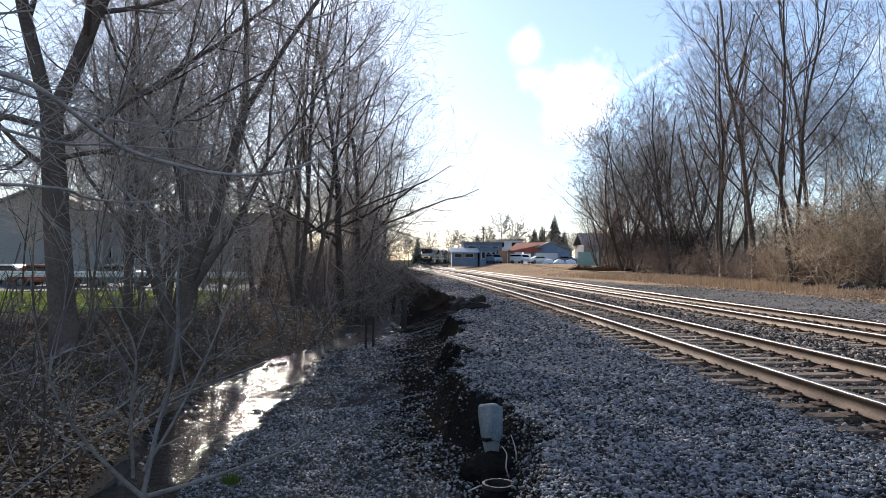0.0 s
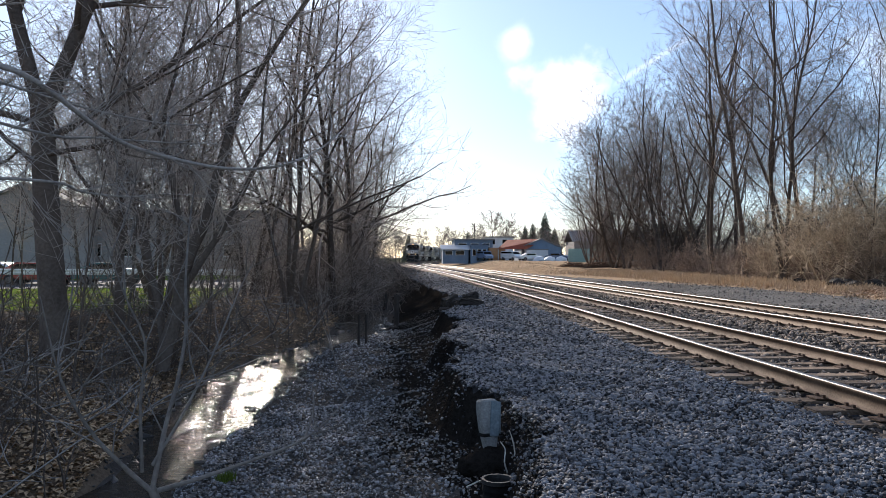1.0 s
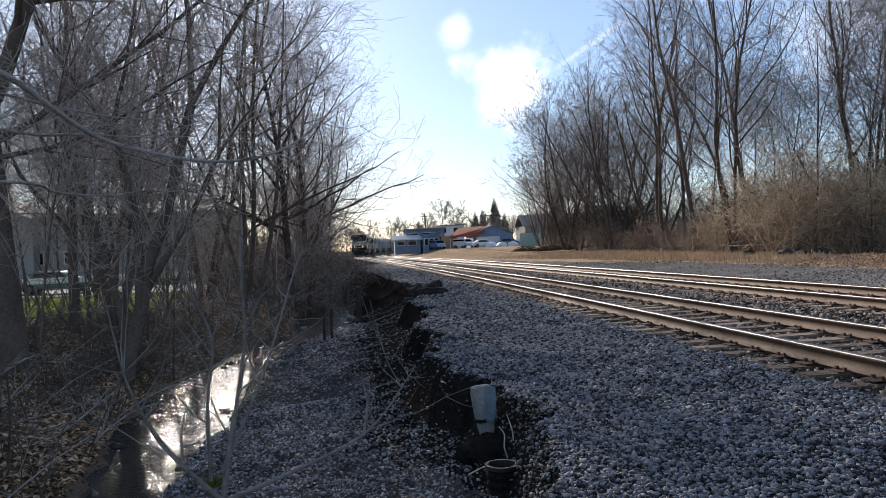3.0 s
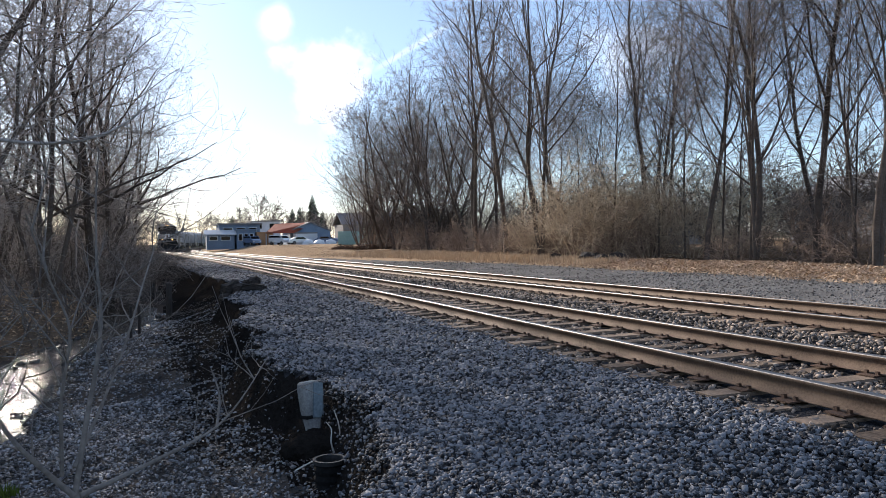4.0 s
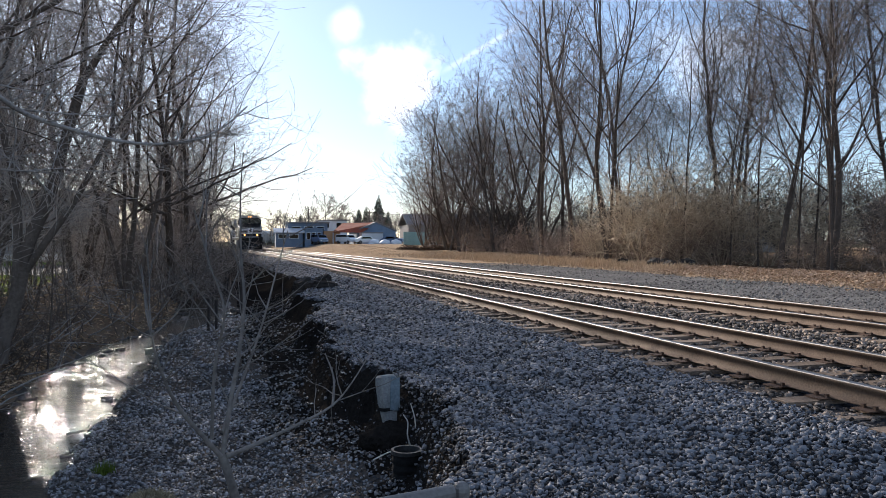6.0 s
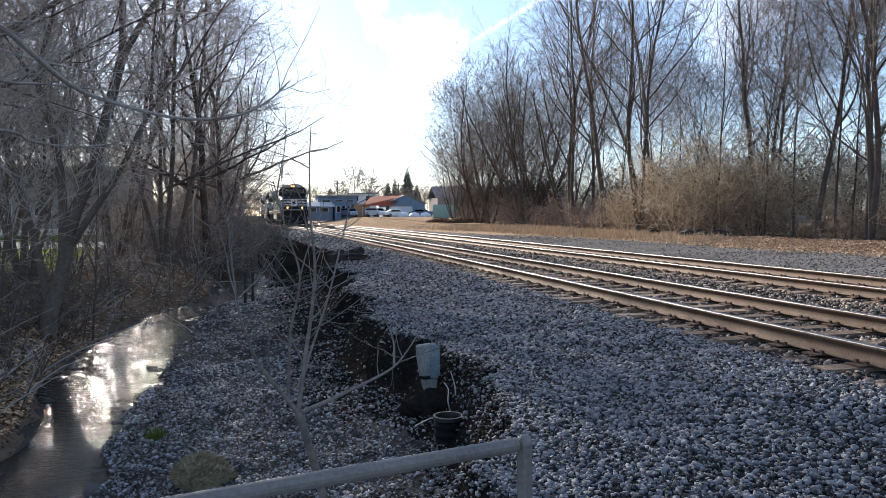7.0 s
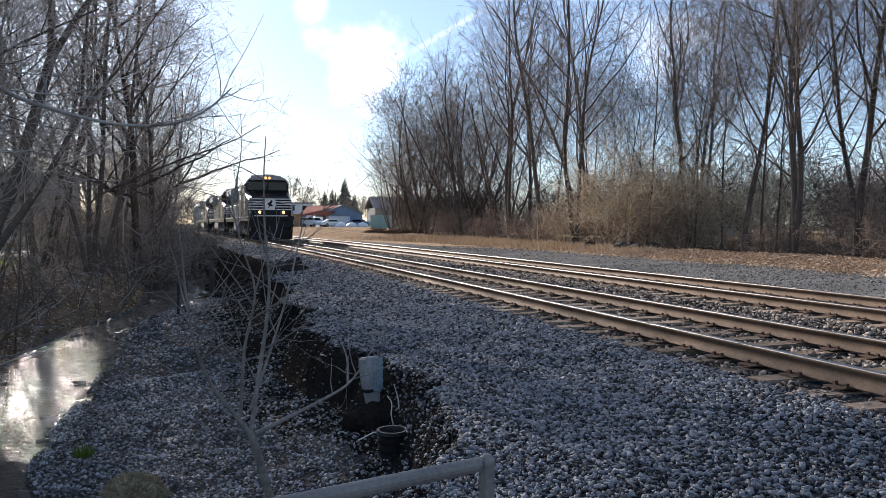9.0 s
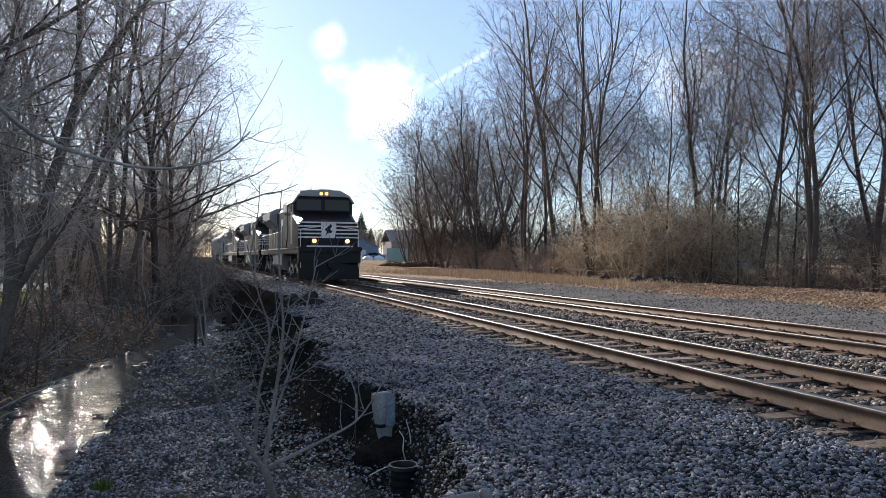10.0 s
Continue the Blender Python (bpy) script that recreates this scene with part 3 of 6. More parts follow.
def scatter_ballast():
    rng = np.random.default_rng(4)
    # shoulder of the near track, dense close by and thinner farther off
    y = np.concatenate([rng.uniform(3, 8, 26000), rng.uniform(8, 14, 18000), rng.uniform(14, 24, 12000), rng.uniform(24, 42, 7000), rng.uniform(42, 75, 4000)])
    e = edge_of(y)
    x = e + (cx(y) - 1.22 - e) * rng.uniform(0, 1, len(y))
    size = rng.uniform(0.012, 0.026, len(y)) * np.interp(y, (3, 8, 14, 30, 60), (0.82, 0.9, 1.1, 1.6, 2.3))
    stones("shoulder_ballast", x, y, size, "stone", "grey crushed stone ballast on the track shoulder", seed=5)
    # between and under the rails, both tracks, and the strip between them
    y = np.concatenate([rng.uniform(3, 10, 12000), rng.uniform(10, 20, 10000), rng.uniform(20, 36, 7000), rng.uniform(36, 70, 4500)])
    u = rng.uniform(-1.3, 7.2, len(y))
    keep = (np.abs(np.abs(u) - 0.7525) > 0.1) & (np.abs(np.abs(u - GAP) - 0.7525) > 0.1)
    x = cx(y) + u
    size = rng.uniform(0.015, 0.028, len(y)) * np.interp(y, (3, 8, 14, 30, 60), (1, 1.1, 1.3, 1.8, 2.3))
    between = (u > 1.45) & (u < 2.5) | (u > 5.4)
    stones("track_ballast", x[keep], y[keep], size[keep], "track_stone", "crushed stone ballast between the rails and ties", sink=0.2, lift=np.where(between, 0.035, 0.0)[keep], seed=6)
    # fine gravel on the service road
    y = np.concatenate([rng.uniform(10, 26, 6000), rng.uniform(26, 50, 2500)])
    x = cx(y) + rng.uniform(6.6, 13.6, len(y))
    size = rng.uniform(0.01, 0.024, len(y)) * np.interp(y, (10, 50), (1.0, 1.9))
    stones("road_gravel", x, y, size, "road_stone", "fine grey gravel on the service road", seed=17)
    # the bank below the break: scattered dark stones
    y = np.concatenate([rng.uniform(3.2, 9, 15000), rng.uniform(9, 15, 13000), rng.uniform(15, 30, 9000)])
    e, cr = edge_of(y), np.interp(y, CREEK_Y, CREEK_R)
    x = cr + (e - 0.3 - cr) * rng.uniform(-0.1, 1, len(y))
    dark = np.interp(y, (4, 7, 10, 15, 20, 31), (0.5, 0.8, 1.1, 1.35, 1.7, 2.2))
    keep = (e - x > dark + rng.normal(0, 0.32, len(y))) | (rng.random(len(y)) < 0.13)
    x, y = x[keep], y[keep]
    size = rng.uniform(0.01, 0.022, len(y)) * np.interp(y, (3, 14, 30), (0.9, 1.15, 1.7))
    stones("bank_stones", x, y, size, "bank_stone", "grey loose stones spilled down the eroded creek bank", seed=7)
    # stones spilling over the broken edge
    y = np.concatenate([rng.uniform(3.0, 9.5, 4200), rng.uniform(9.5, 20, 1200)])
    x = edge_of(y) - 0.62 * rng.random(len(y)) ** 1.6
    stones("spilled_ballast", x, y, rng.uniform(0.01, 0.021, len(y)) * np.interp(y, (3, 14, 20), (0.85, 1.1, 1.4)), "stone", "grey ballast stones spilling down the broken edge", seed=19)
    # rocks in the creek
    y = rng.uniform(6, 34, 3400)
    cl, cr = np.interp(y, CREEK_Y, CREEK_L), np.interp(y, CREEK_Y, CREEK_R)
    x = cl + (cr - cl) * rng.uniform(-0.1, 1.1, len(y))
    z0 = height(x, y)
    size = np.clip((WATER_Z - z0) * 1.1 + rng.uniform(-0.12, 0.05, len(y)), 0.02, 0.12)
    stones("creek_rocks", x, y, size, "scarp_stone", "wet dark rocks breaking the creek surface", sink=0.25, seed=8)


M["bank_stone"] = surf("bank_stone", (0.055, 0.055, 0.058), (0.38, 0.378, 0.385), 2.0, 50, 0.85, bump=0.3, island=0.6, spec=0.2)
M["scarp_stone"] = surf("scarp_stone", (0.02, 0.018, 0.016), (0.1, 0.09, 0.08), 3, 40, 0.6, island=0.4)
scatter_ballast()


def scatter_leaves():
    rng = np.random.default_rng(9)
    y = np.concatenate([rng.uniform(3.3, 14, 9000), rng.uniform(14, 34, 6000)])
    e, cr = edge_of(y), np.interp(y, CREEK_Y, CREEK_R)
    x = cr + (e - 0.5 - cr) * rng.uniform(0, 1, len(y)) ** 1.25
    flakes("bank_leaves", x, y, rng.uniform(0.013, 0.034, len(y)), "leaf_grey", "dull fallen leaves on the dark creek bank", 10)
    y = np.concatenate([rng.uniform(5, 20, 30000), rng.uniform(20, 42, 11000)])
    cl = np.interp(y, CREEK_Y, CREEK_L)
    x = cl - rng.uniform(0.0, 1, len(y)) ** 1.6 * np.interp(y, (5, 42), (8, 16))
    flakes("far_bank_leaves", x, y, rng.uniform(0.025, 0.06, len(y)), "leaf", "brown leaf litter on the wooded far bank", 11)
    y = np.concatenate([rng.uniform(14, 34, 19000), rng.uniform(34, 60, 7000)])
    x = cx(y) + 14.8 + rng.normal(0, 1.0, len(y))
    flakes("verge_leaves", x, y, rng.uniform(0.025, 0.06, len(y)), "leaf_tan", "drift of dry tan leaves along the wood's edge", 12, 0.9, 0.04)


scatter_leaves()


def scatter_grass():
    rng = np.random.default_rng(13)
    n = 26000
    y = np.concatenate([rng.uniform(33, 75, 17000), rng.uniform(75, 140, 9000)])
    x = cx(y) + 14.8 + rng.normal(0, 0.8, n) * np.interp(y, (33, 60, 80, 140), (0.7, 1.2, 3.0, 5.0))
    hgt = rng.uniform(0.1, 0.38, n) * np.interp(y, (33, 60, 72, 85, 140), (0.9, 1.2, 1.0, 0.35, 0.3))
    a = rng.uniform(0, 2 * np.pi, n)
    w = rng.uniform(0.012, 0.03, n)
    z = height(x, y)
    lean = rng.normal(0, 0.3, (n, 2)) * hgt[:, None]
    V = np.stack([np.stack([x - np.cos(a) * w, y - np.sin(a) * w, z - 0.02], 1), np.stack([x + np.cos(a) * w, y + np.sin(a) * w, z - 0.02], 1), np.stack([x + lean[:, 0], y + lean[:, 1], z + hgt], 1)], axis=1).reshape(-1, 3)
    F = np.arange(n * 3).reshape(-1, 3)
    ob = fast("dry_grass", V, F, "straw")
    tagged(ob, "tall dead straw-coloured grass along the verge", "grass", kind="stuff")


scatter_grass()

# ---- bare winter trees ----


def catmull(pts, n=4):
    """A smooth line through the points."""
    P = [Vector(p) for p in pts]
    P = [P[0] * 2 - P[1]] + P + [P[-1] * 2 - P[-2]]
    out = []
    for i in range(1, len(P) - 2):
        for k in range(n):
            t = k / n
            a, b, c, d = P[i - 1:i + 3]
            out.append(tuple(0.5 * ((2 * b) + (c - a) * t + (2 * a - 5 * b + 4 * c - d) * t * t + (3 * b - a - 3 * c + d) * t ** 3)))
    return out + [tuple(P[-2])]


def limb_tube(tubes, pts, r0, r1, sides=7, n=4):
    pts = catmull(pts, n)
    m = len(pts)
    tubes.add(pts, [r0 + (r1 - r0) * i / (m - 1) for i in range(m)], sides)
    return pts


def side_twigs(rng, tubes, pts, count, length, r, rise=0.05, sides=3):
    for k in range(count):
        j = rng.randrange(len(pts) // 6, len(pts) - 1)
        d = (Vector(pts[j + 1]) - Vector(pts[j])).normalized()
        side = d.orthogonal()
        side.rotate(Matrix.Rotation(rng.uniform(0, 6.28), 3, d))
        way = (d * 0.75 + side * 0.7).normalized()
        p, row = Vector(pts[j]), [pts[j]]
        ln = length * rng.uniform(0.4, 1.2)
        for i in range(4):
            way = (way + unit(rng) * 0.2 + Vector((0, 0, rise))).normalized()
            p = p + way * ln / 4
            row.append(tuple(p))
        tubes.add(row, [r, r * 0.8, r * 0.6, r * 0.45, r * 0.3], sides)
        for q in range(rng.randrange(1, 4)):
            w2 = (way + unit(rng) * 0.9).normalized()
            a = Vector(row[rng.randrange(1, 4)])
            tubes.add([tuple(a), tuple(a + w2 * ln * 0.2), tuple(a + (w2 + Vector((0, 0, 0.1))) * ln * 0.38)], [r * 0.5, r * 0.4, r * 0.25], sides)


def unit(rng):
    while True:
        v = Vector((rng.uniform(-1, 1), rng.uniform(-1, 1), rng.uniform(-1, 1)))
        if 0.05 < v.length < 1:
            return v.normalized()


def grow(rng, wood, twigs, p, d, length, r, lev, plan, thin=0.006):
    """One branch and all that it bears. plan: a row for each level of (segments, sides, children, wander, rise, first child, child length, angle)."""
    seg, sides, kids, wander, rise, first, ratio, angle = plan[lev]
    pts, rad, dirs = [tuple(p)], [r], [d]
    pos, way = Vector(p), Vector(d)
    tip = 0.25 if lev < len(plan) - 1 else 0.45
    for i in range(seg):
        way = (way + unit(rng) * wander + Vector((0, 0, rise))).normalized()
        pos = pos + way * (length / seg)
        pts.append(tuple(pos))
        rad.append(max(r * (1 - (1 - tip) * (i + 1) / seg), thin * 0.7))
        dirs.append(way.copy())
    (wood if lev < 2 else twigs).add(pts, rad, sides)
    if lev + 1 >= len(plan):
        return
    spin = rng.uniform(0, 6.28)
    for k in range(kids):
        f = first + (1 - first) * (k + rng.uniform(0.1, 0.9)) / kids
        j = min(int(f * seg), seg - 1)
        q = Vector(pts[j]).lerp(Vector(pts[j + 1]), f * seg - j)
        rr = rad[j] + (rad[j + 1] - rad[j]) * (f * seg - j)
        spin += 2.4 + rng.uniform(-0.5, 0.5)
        side = dirs[j + 1].orthogonal().normalized()
        side.rotate(Matrix.Rotation(spin, 3, dirs[j + 1]))
        ang = radians(angle * rng.uniform(0.7, 1.3))
        nd = (dirs[j + 1] * math.cos(ang) + side * math.sin(ang)).normalized()
        grow(rng, wood, twigs, q, nd, length * ratio * rng.uniform(0.65, 1.2) * (1.25 - 0.6 * f), max(rr * rng.uniform(0.45, 0.68), thin), lev + 1, plan, thin)


def tree_thing(seed, tall, r, plan, name="bare_tree", lean=(0, 0), stems=1, spread=0.0, label="tall leafless tree with a dense crown of fine twigs", mat=("bark", "twig"), thin=0.006):
    rng = random.Random(seed)
    wood, twigs = Tubes(), Tubes()
    for k in range(stems):
        a = 6.28 * k / stems + rng.uniform(-0.4, 0.4)
        d = Vector((lean[0] + spread * math.cos(a), lean[1] + spread * math.sin(a), 1)).normalized()
        base = Vector((0.25 * spread * math.cos(a) * 2, 0.25 * spread * math.sin(a) * 2, -0.25))
        grow(rng, wood, twigs, base, d, tall * rng.uniform(0.85, 1.0) if stems > 1 else tall, r * (rng.uniform(0.7, 1) if stems > 1 else 1), 0, plan, thin)
    t = thing(name, label, "tree" if "tree" in name else "shrub")
    shrub = name == "thicket"
    a, b = wood.mesh("brushwood" if shrub else "trunk", mat[0], t), twigs.mesh("twig_mass" if shrub else "crown", mat[1], t)
    if shrub:
        tagged(a, kind="stuff")
        tagged(b, kind="stuff")
    return t


# levels: trunk, limbs, branches, twigs, fine twigs
PLAN_TALL = ((11, 7, 13, 0.1, 0.015, 0.26, 0.42, 38), (8, 4, 8, 0.17, 0.09, 0.18, 0.45, 40), (4, 3, 4, 0.2, 0.06, 0.15, 0.5, 42), (2, 3, 2, 0.26, 0.04, 0.15, 0.6, 42), (1, 3, 0, 0.25, 0.02, 0, 0, 0))
PLAN_MULTI = ((9, 6, 9, 0.09, 0.02, 0.18, 0.42, 44), (6, 4, 7, 0.14, 0.08, 0.15, 0.5, 42), (4, 3, 4, 0.2, 0.05, 0.12, 0.58, 42), (2, 3, 2, 0.24, 0.03, 0.12, 0.65, 42), (1, 3, 0, 0.25, 0.02, 0, 0, 0))
PLAN_WIDE = ((9, 8, 13, 0.08, 0.02, 0.22, 0.5, 55), (9, 5, 11, 0.24, 0.06, 0.06, 0.4, 48), (5, 3, 5, 0.24, 0.03, 0.1, 0.5, 45), (2, 3, 3, 0.25, 0.02, 0.12, 0.6, 45), (1, 3, 0, 0.25, 0.0, 0, 0, 0))
PLAN_LIMB = ((8, 7, 9, 0.1, 0.04, 0.15, 0.5, 45), (6, 4, 8, 0.14, 0.05, 0.12, 0.45, 45), (3, 3, 6, 0.2, 0.03, 0.12, 0.5, 45), (2, 3, 3, 0.25, 0.02, 0.12, 0.6, 45), (1, 3, 0, 0.25, 0.0, 0, 0, 0))
PLAN_FAR = ((6, 5, 12, 0.07, 0.03, 0.25, 0.6, 40), (4, 3, 9, 0.14, 0.06, 0.15, 0.42, 42), (2, 3, 8, 0.2, 0.04, 0.1, 0.6, 42), (1, 3, 0, 0.25, 0.02, 0, 0, 0))
PLAN_TANGLE = ((7, 4, 6, 0.26, -0.04, 0.12, 0.6, 55), (4, 3, 5, 0.3, -0.05, 0.1, 0.6, 55), (3, 3, 2, 0.3, -0.04, 0.1, 0.6, 50), (2, 3, 0, 0.3, 0, 0, 0, 0))
PLAN_BUSH = ((8, 4, 7, 0.16, -0.02, 0.12, 0.42, 48), (5, 3, 5, 0.3, -0.03, 0.1, 0.55, 52), (3, 3, 2, 0.32, -0.04, 0.1, 0.6, 52), (2, 3, 0, 0.3, -0.03, 0, 0, 0))
PLAN_THIN = ((6, 4, 9, 0.12, 0.02, 0.12, 0.5, 45), (3, 3, 6, 0.2, 0.0, 0.1, 0.55, 50), (2, 3, 0, 0.3, 0, 0, 0, 0))
PLAN_DISTANT = ((5, 4, 10, 0.07, 0.03, 0.25, 0.6, 40), (3, 3, 7, 0.14, 0.06, 0.15, 0.42, 42), (1, 3, 5, 0.2, 0.04, 0.1, 0.6, 42), (1, 3, 0, 0.25, 0.02, 0, 0, 0))
PLAN_BRUSH = ((6, 3, 7, 0.22, -0.05, 0.15, 0.5, 50), (3, 3, 5, 0.25, -0.05, 0.1, 0.55, 50), (2, 3, 3, 0.3, -0.03, 0.1, 0.6, 50), (1, 3, 0, 0.3, -0.02, 0, 0, 0))


def plant(kinds, places, rng, low=0.9, high=1.1):
    """Copies of the kinds at the places (x, y, scale); the first of each kind stands at the first place that it gets."""
    used = set()
    for k, (x, y, s) in enumerate(places):
        src = kinds[k % len(kinds)]
        s *= rng.uniform(low, high)
        m = Matrix.Translation((x, y, float(height(x, y)))) @ Matrix.Rotation(rng.uniform(0, 6.28), 4, "Z") @ Matrix.Diagonal((s, s, s, 1))
        if id(src) in used:
            ob = copy_thing(src, m)
            ob.scale = (s, s, s)
            ob.location = m.translation
        else:
            used.add(id(src))
            src.matrix_basis = m


def right_wood():
    rng = random.Random(31)
    tall = [tree_thing(40 + k, 18.0, 0.17, PLAN_TALL, thin=0.0075, mat=("bark", "twig_dark"), stems=1 + k % 2, spread=0.13 * (k % 2)) for k in range(4)]
    multi = [tree_thing(50 + k, 15.0, 0.15, PLAN_MULTI, stems=4, spread=0.4, label="many-stemmed leafless tree with arching grey limbs", mat=("bark", "twig_dark"), thin=0.011) for k in range(3)]
    # the big stems along the wood's edge
    plant(tall, [(19.9, 75, 1.15), (18.9, 60, 1.3), (17.9, 52, 1.25), (17.4, 45.5, 1.15), (20.2, 33, 0.95), (19.9, 29.3, 1.05), (20.2, 26, 0.95), (18.6, 21.8, 1.0), (21, 38.5, 1.05),
                 (23.5, 56, 1.2), (24, 67, 1.2), (25, 43, 1.0), (25.5, 31, 0.9)], rng)
    plant(multi, [(19.5, 85, 1.2), (20, 92, 1.15), (20.5, 100, 1.0), (21, 108, 0.8), (22, 96, 1.2), (21, 79, 1.2), (23.5, 80, 1.3), (25, 89, 1.25), (22.5, 115, 0.65), (21, 66, 1.1), (26, 98, 1.1)], rng)
    # lighter trees that fill the depth of the wood
    back = [tree_thing(60 + k, 13, 0.15, PLAN_FAR, mat=("bark", "twig_dark"), thin=0.01) for k in range(3)]
    places = []
    for k in range(5):
        y = 30 + 84 * (k + rng.uniform(0, 1)) / 5
        places.append((28 + rng.uniform(0, 12), y, np.interp(y, (20, 70, 116), (0.95, 1.1, 0.9))))
    plant(back, places, rng, 0.8, 1.15)
    slim = [tree_thing(64 + k, 11.0, 0.07, PLAN_FAR, "young_tree", label="slim dark leafless tree at the edge of the wood", mat=("bark", "twig_dark"), thin=0.008) for k in range(2)]
    plant(slim, [(18.3 + rng.uniform(0, 4), 19 + 36 * (k + rng.random()) / 20, 1.0) for k in range(20)], rng, 0.75, 1.2)
    # thickets of brush at the edge
    brush = [tree_thing(70 + k, 3.0, 0.05, PLAN_TANGLE, "thicket", stems=9, spread=0.75, label="tangled reddish-brown thicket of leafless brush", mat=("brush_red", "brush_red"), thin=0.011) for k in range(3)]
    places = [(17.9 + rng.uniform(0, 2.6) + (1.2 if y < 29 else 0) + max(0, y - 42) * 0.05, y, 0.8 if y < 32 else 1.0) for y in (19 + 82 * (k + rng.uniform(0, 1)) / 18 for k in range(18))]
    places += [(21, 27, 1.1), (18.4, 49, 1.0), (19.5, 57, 1.1), (20.5, 66, 1.2)]
    plant(brush, places, rng, 0.7, 1.25)
    bush = [tree_thing(67 + k, 5.6, 0.035, PLAN_BUSH, "thicket", stems=11, spread=0.52, label="tall rounded tan bush of dense arching twigs", mat=("brush", "brush"), thin=0.015) for k in range(2)]
    plant(bush, [(16.9, 40, 1.0), (18.4, 38.5, 1.1), (20.0, 37.5, 1.05), (21.3, 35.5, 0.95), (18.2, 43.5, 0.9), (22.5, 33.5, 0.7), (17.8, 48, 0.6)], rng, 0.92, 1.08)
    under = [tree_thing(75, 4.6, 0.03, PLAN_BRUSH, "thicket", stems=8, spread=0.5, label="grey-brown leafless undergrowth deep in the wood", mat=("bark", "twig_dark"), thin=0.012)]
    plant(under, [(21 + 10 * rng.random(), 24 + 90 * (k + rng.random()) / 14, 1.0) for k in range(14)], rng, 0.75, 1.3)
    deep = [tree_thing(77 + k, 6.0, 0.06, PLAN_THIN, "thicket", stems=9, spread=0.5, label="dark leafless undergrowth at the back of the wood", mat=("bark", "bark"), thin=0.017) for k in range(2)]
    plant(deep, [(25 + 13 * rng.random(), 22 + 95 * (k + rng.random()) / 38, 1.0) for k in range(38)], rng, 0.8, 1.25)


right_wood()


def big_fork():
    """The large forked tree that stands above the creek."""
    rng = random.Random(77)
    t = thing("forked_tree", "large forked leafless tree above the creek bank", "tree")
    wood, twigs = Tubes(), Tubes()
    limb_tube(wood, ((-11.66, 16, -0.6), (-11.7, 16, 0.4), (-11.83, 16, 2.04), (-11.9, 16, 3.3), (-11.96, 16, 4.25)), 0.27, 0.2, 10)
    for p, d, ln, r in (((-11.96, 16, 4.1), (-0.3, 0.0, 0.95), 8.5, 0.15), ((-11.94, 16, 4.1), (0.42, 0.05, 0.9), 8.0, 0.16), ((-11.9, 16, 3.6), (0.85, 0.15, 0.5), 6.0, 0.075), ((-11.9, 16, 3.9), (-0.95, -0.2, 0.2), 5.0, 0.07),
                        ((-11.9, 15.9, 3.3), (0.9, -0.3, 0.12), 5.0, 0.05), ((-11.9, 16, 3.0), (-0.7, 0.5, 0.5), 5.0, 0.06)):
        grow(rng, wood, twigs, Vector(p), Vector(d).normalized(), ln, r, 0, PLAN_LIMB)
    wood.mesh("trunk", "bark", t)
    twigs.mesh("crown", "twig", t)


big_fork()


def creek_clump():
    """The dark many-stemmed tree rooted at the water's edge."""
    rng = random.Random(78)
    t = thing("many_stemmed_tree", "dark many-stemmed leafless tree rooted at the water's edge", "tree")
    wood, twigs = Tubes(), Tubes()
    stems = ((((-10.0, 17, -0.9), (-9.93, 17, -0.5), (-9.71, 17, 0.25), (-9.49, 17, 1.3), (-9.15, 17, 2.11), (-8.93, 17, 2.93), (-8.54, 17.1, 4.45)), 0.16, 0.09),
             (((-9.71, 17, 0.2), (-9.66, 17, 1.65), (-9.77, 17, 2.81), (-10.03, 17, 3.85)), 0.09, 0.06),
             (((-9.6, 17, 0.7), (-9.1, 16.9, 1.45), (-8.6, 16.8, 2.2), (-8.0, 16.8, 3.4)), 0.075, 0.045),
             (((-9.95, 17.1, -0.7), (-10.15, 17.2, 0.5), (-10.5, 17.3, 1.9), (-10.9, 17.4, 3.3)), 0.08, 0.05))
    for pts, r0, r1 in stems:
        p = limb_tube(wood, pts, r0, r1, 9)
        side_twigs(rng, twigs, p[len(p) // 3:], 20, 1.5, 0.011, 0.08)
        a, b = Vector(pts[-2]), Vector(pts[-1])
        d = (b - a).normalized()
        for side in (Vector((-0.35, 0.1, 0)), Vector((0.4, -0.1, 0.05))):
            grow(rng, wood, twigs, b, (d + side).normalized(), 5.0 * r1 / 0.1 + 1.0, r1 * 0.75, 1, PLAN_LIMB)
    wood.mesh("trunk", "bark", t)
    twigs.mesh("crown", "twig", t)


creek_clump()


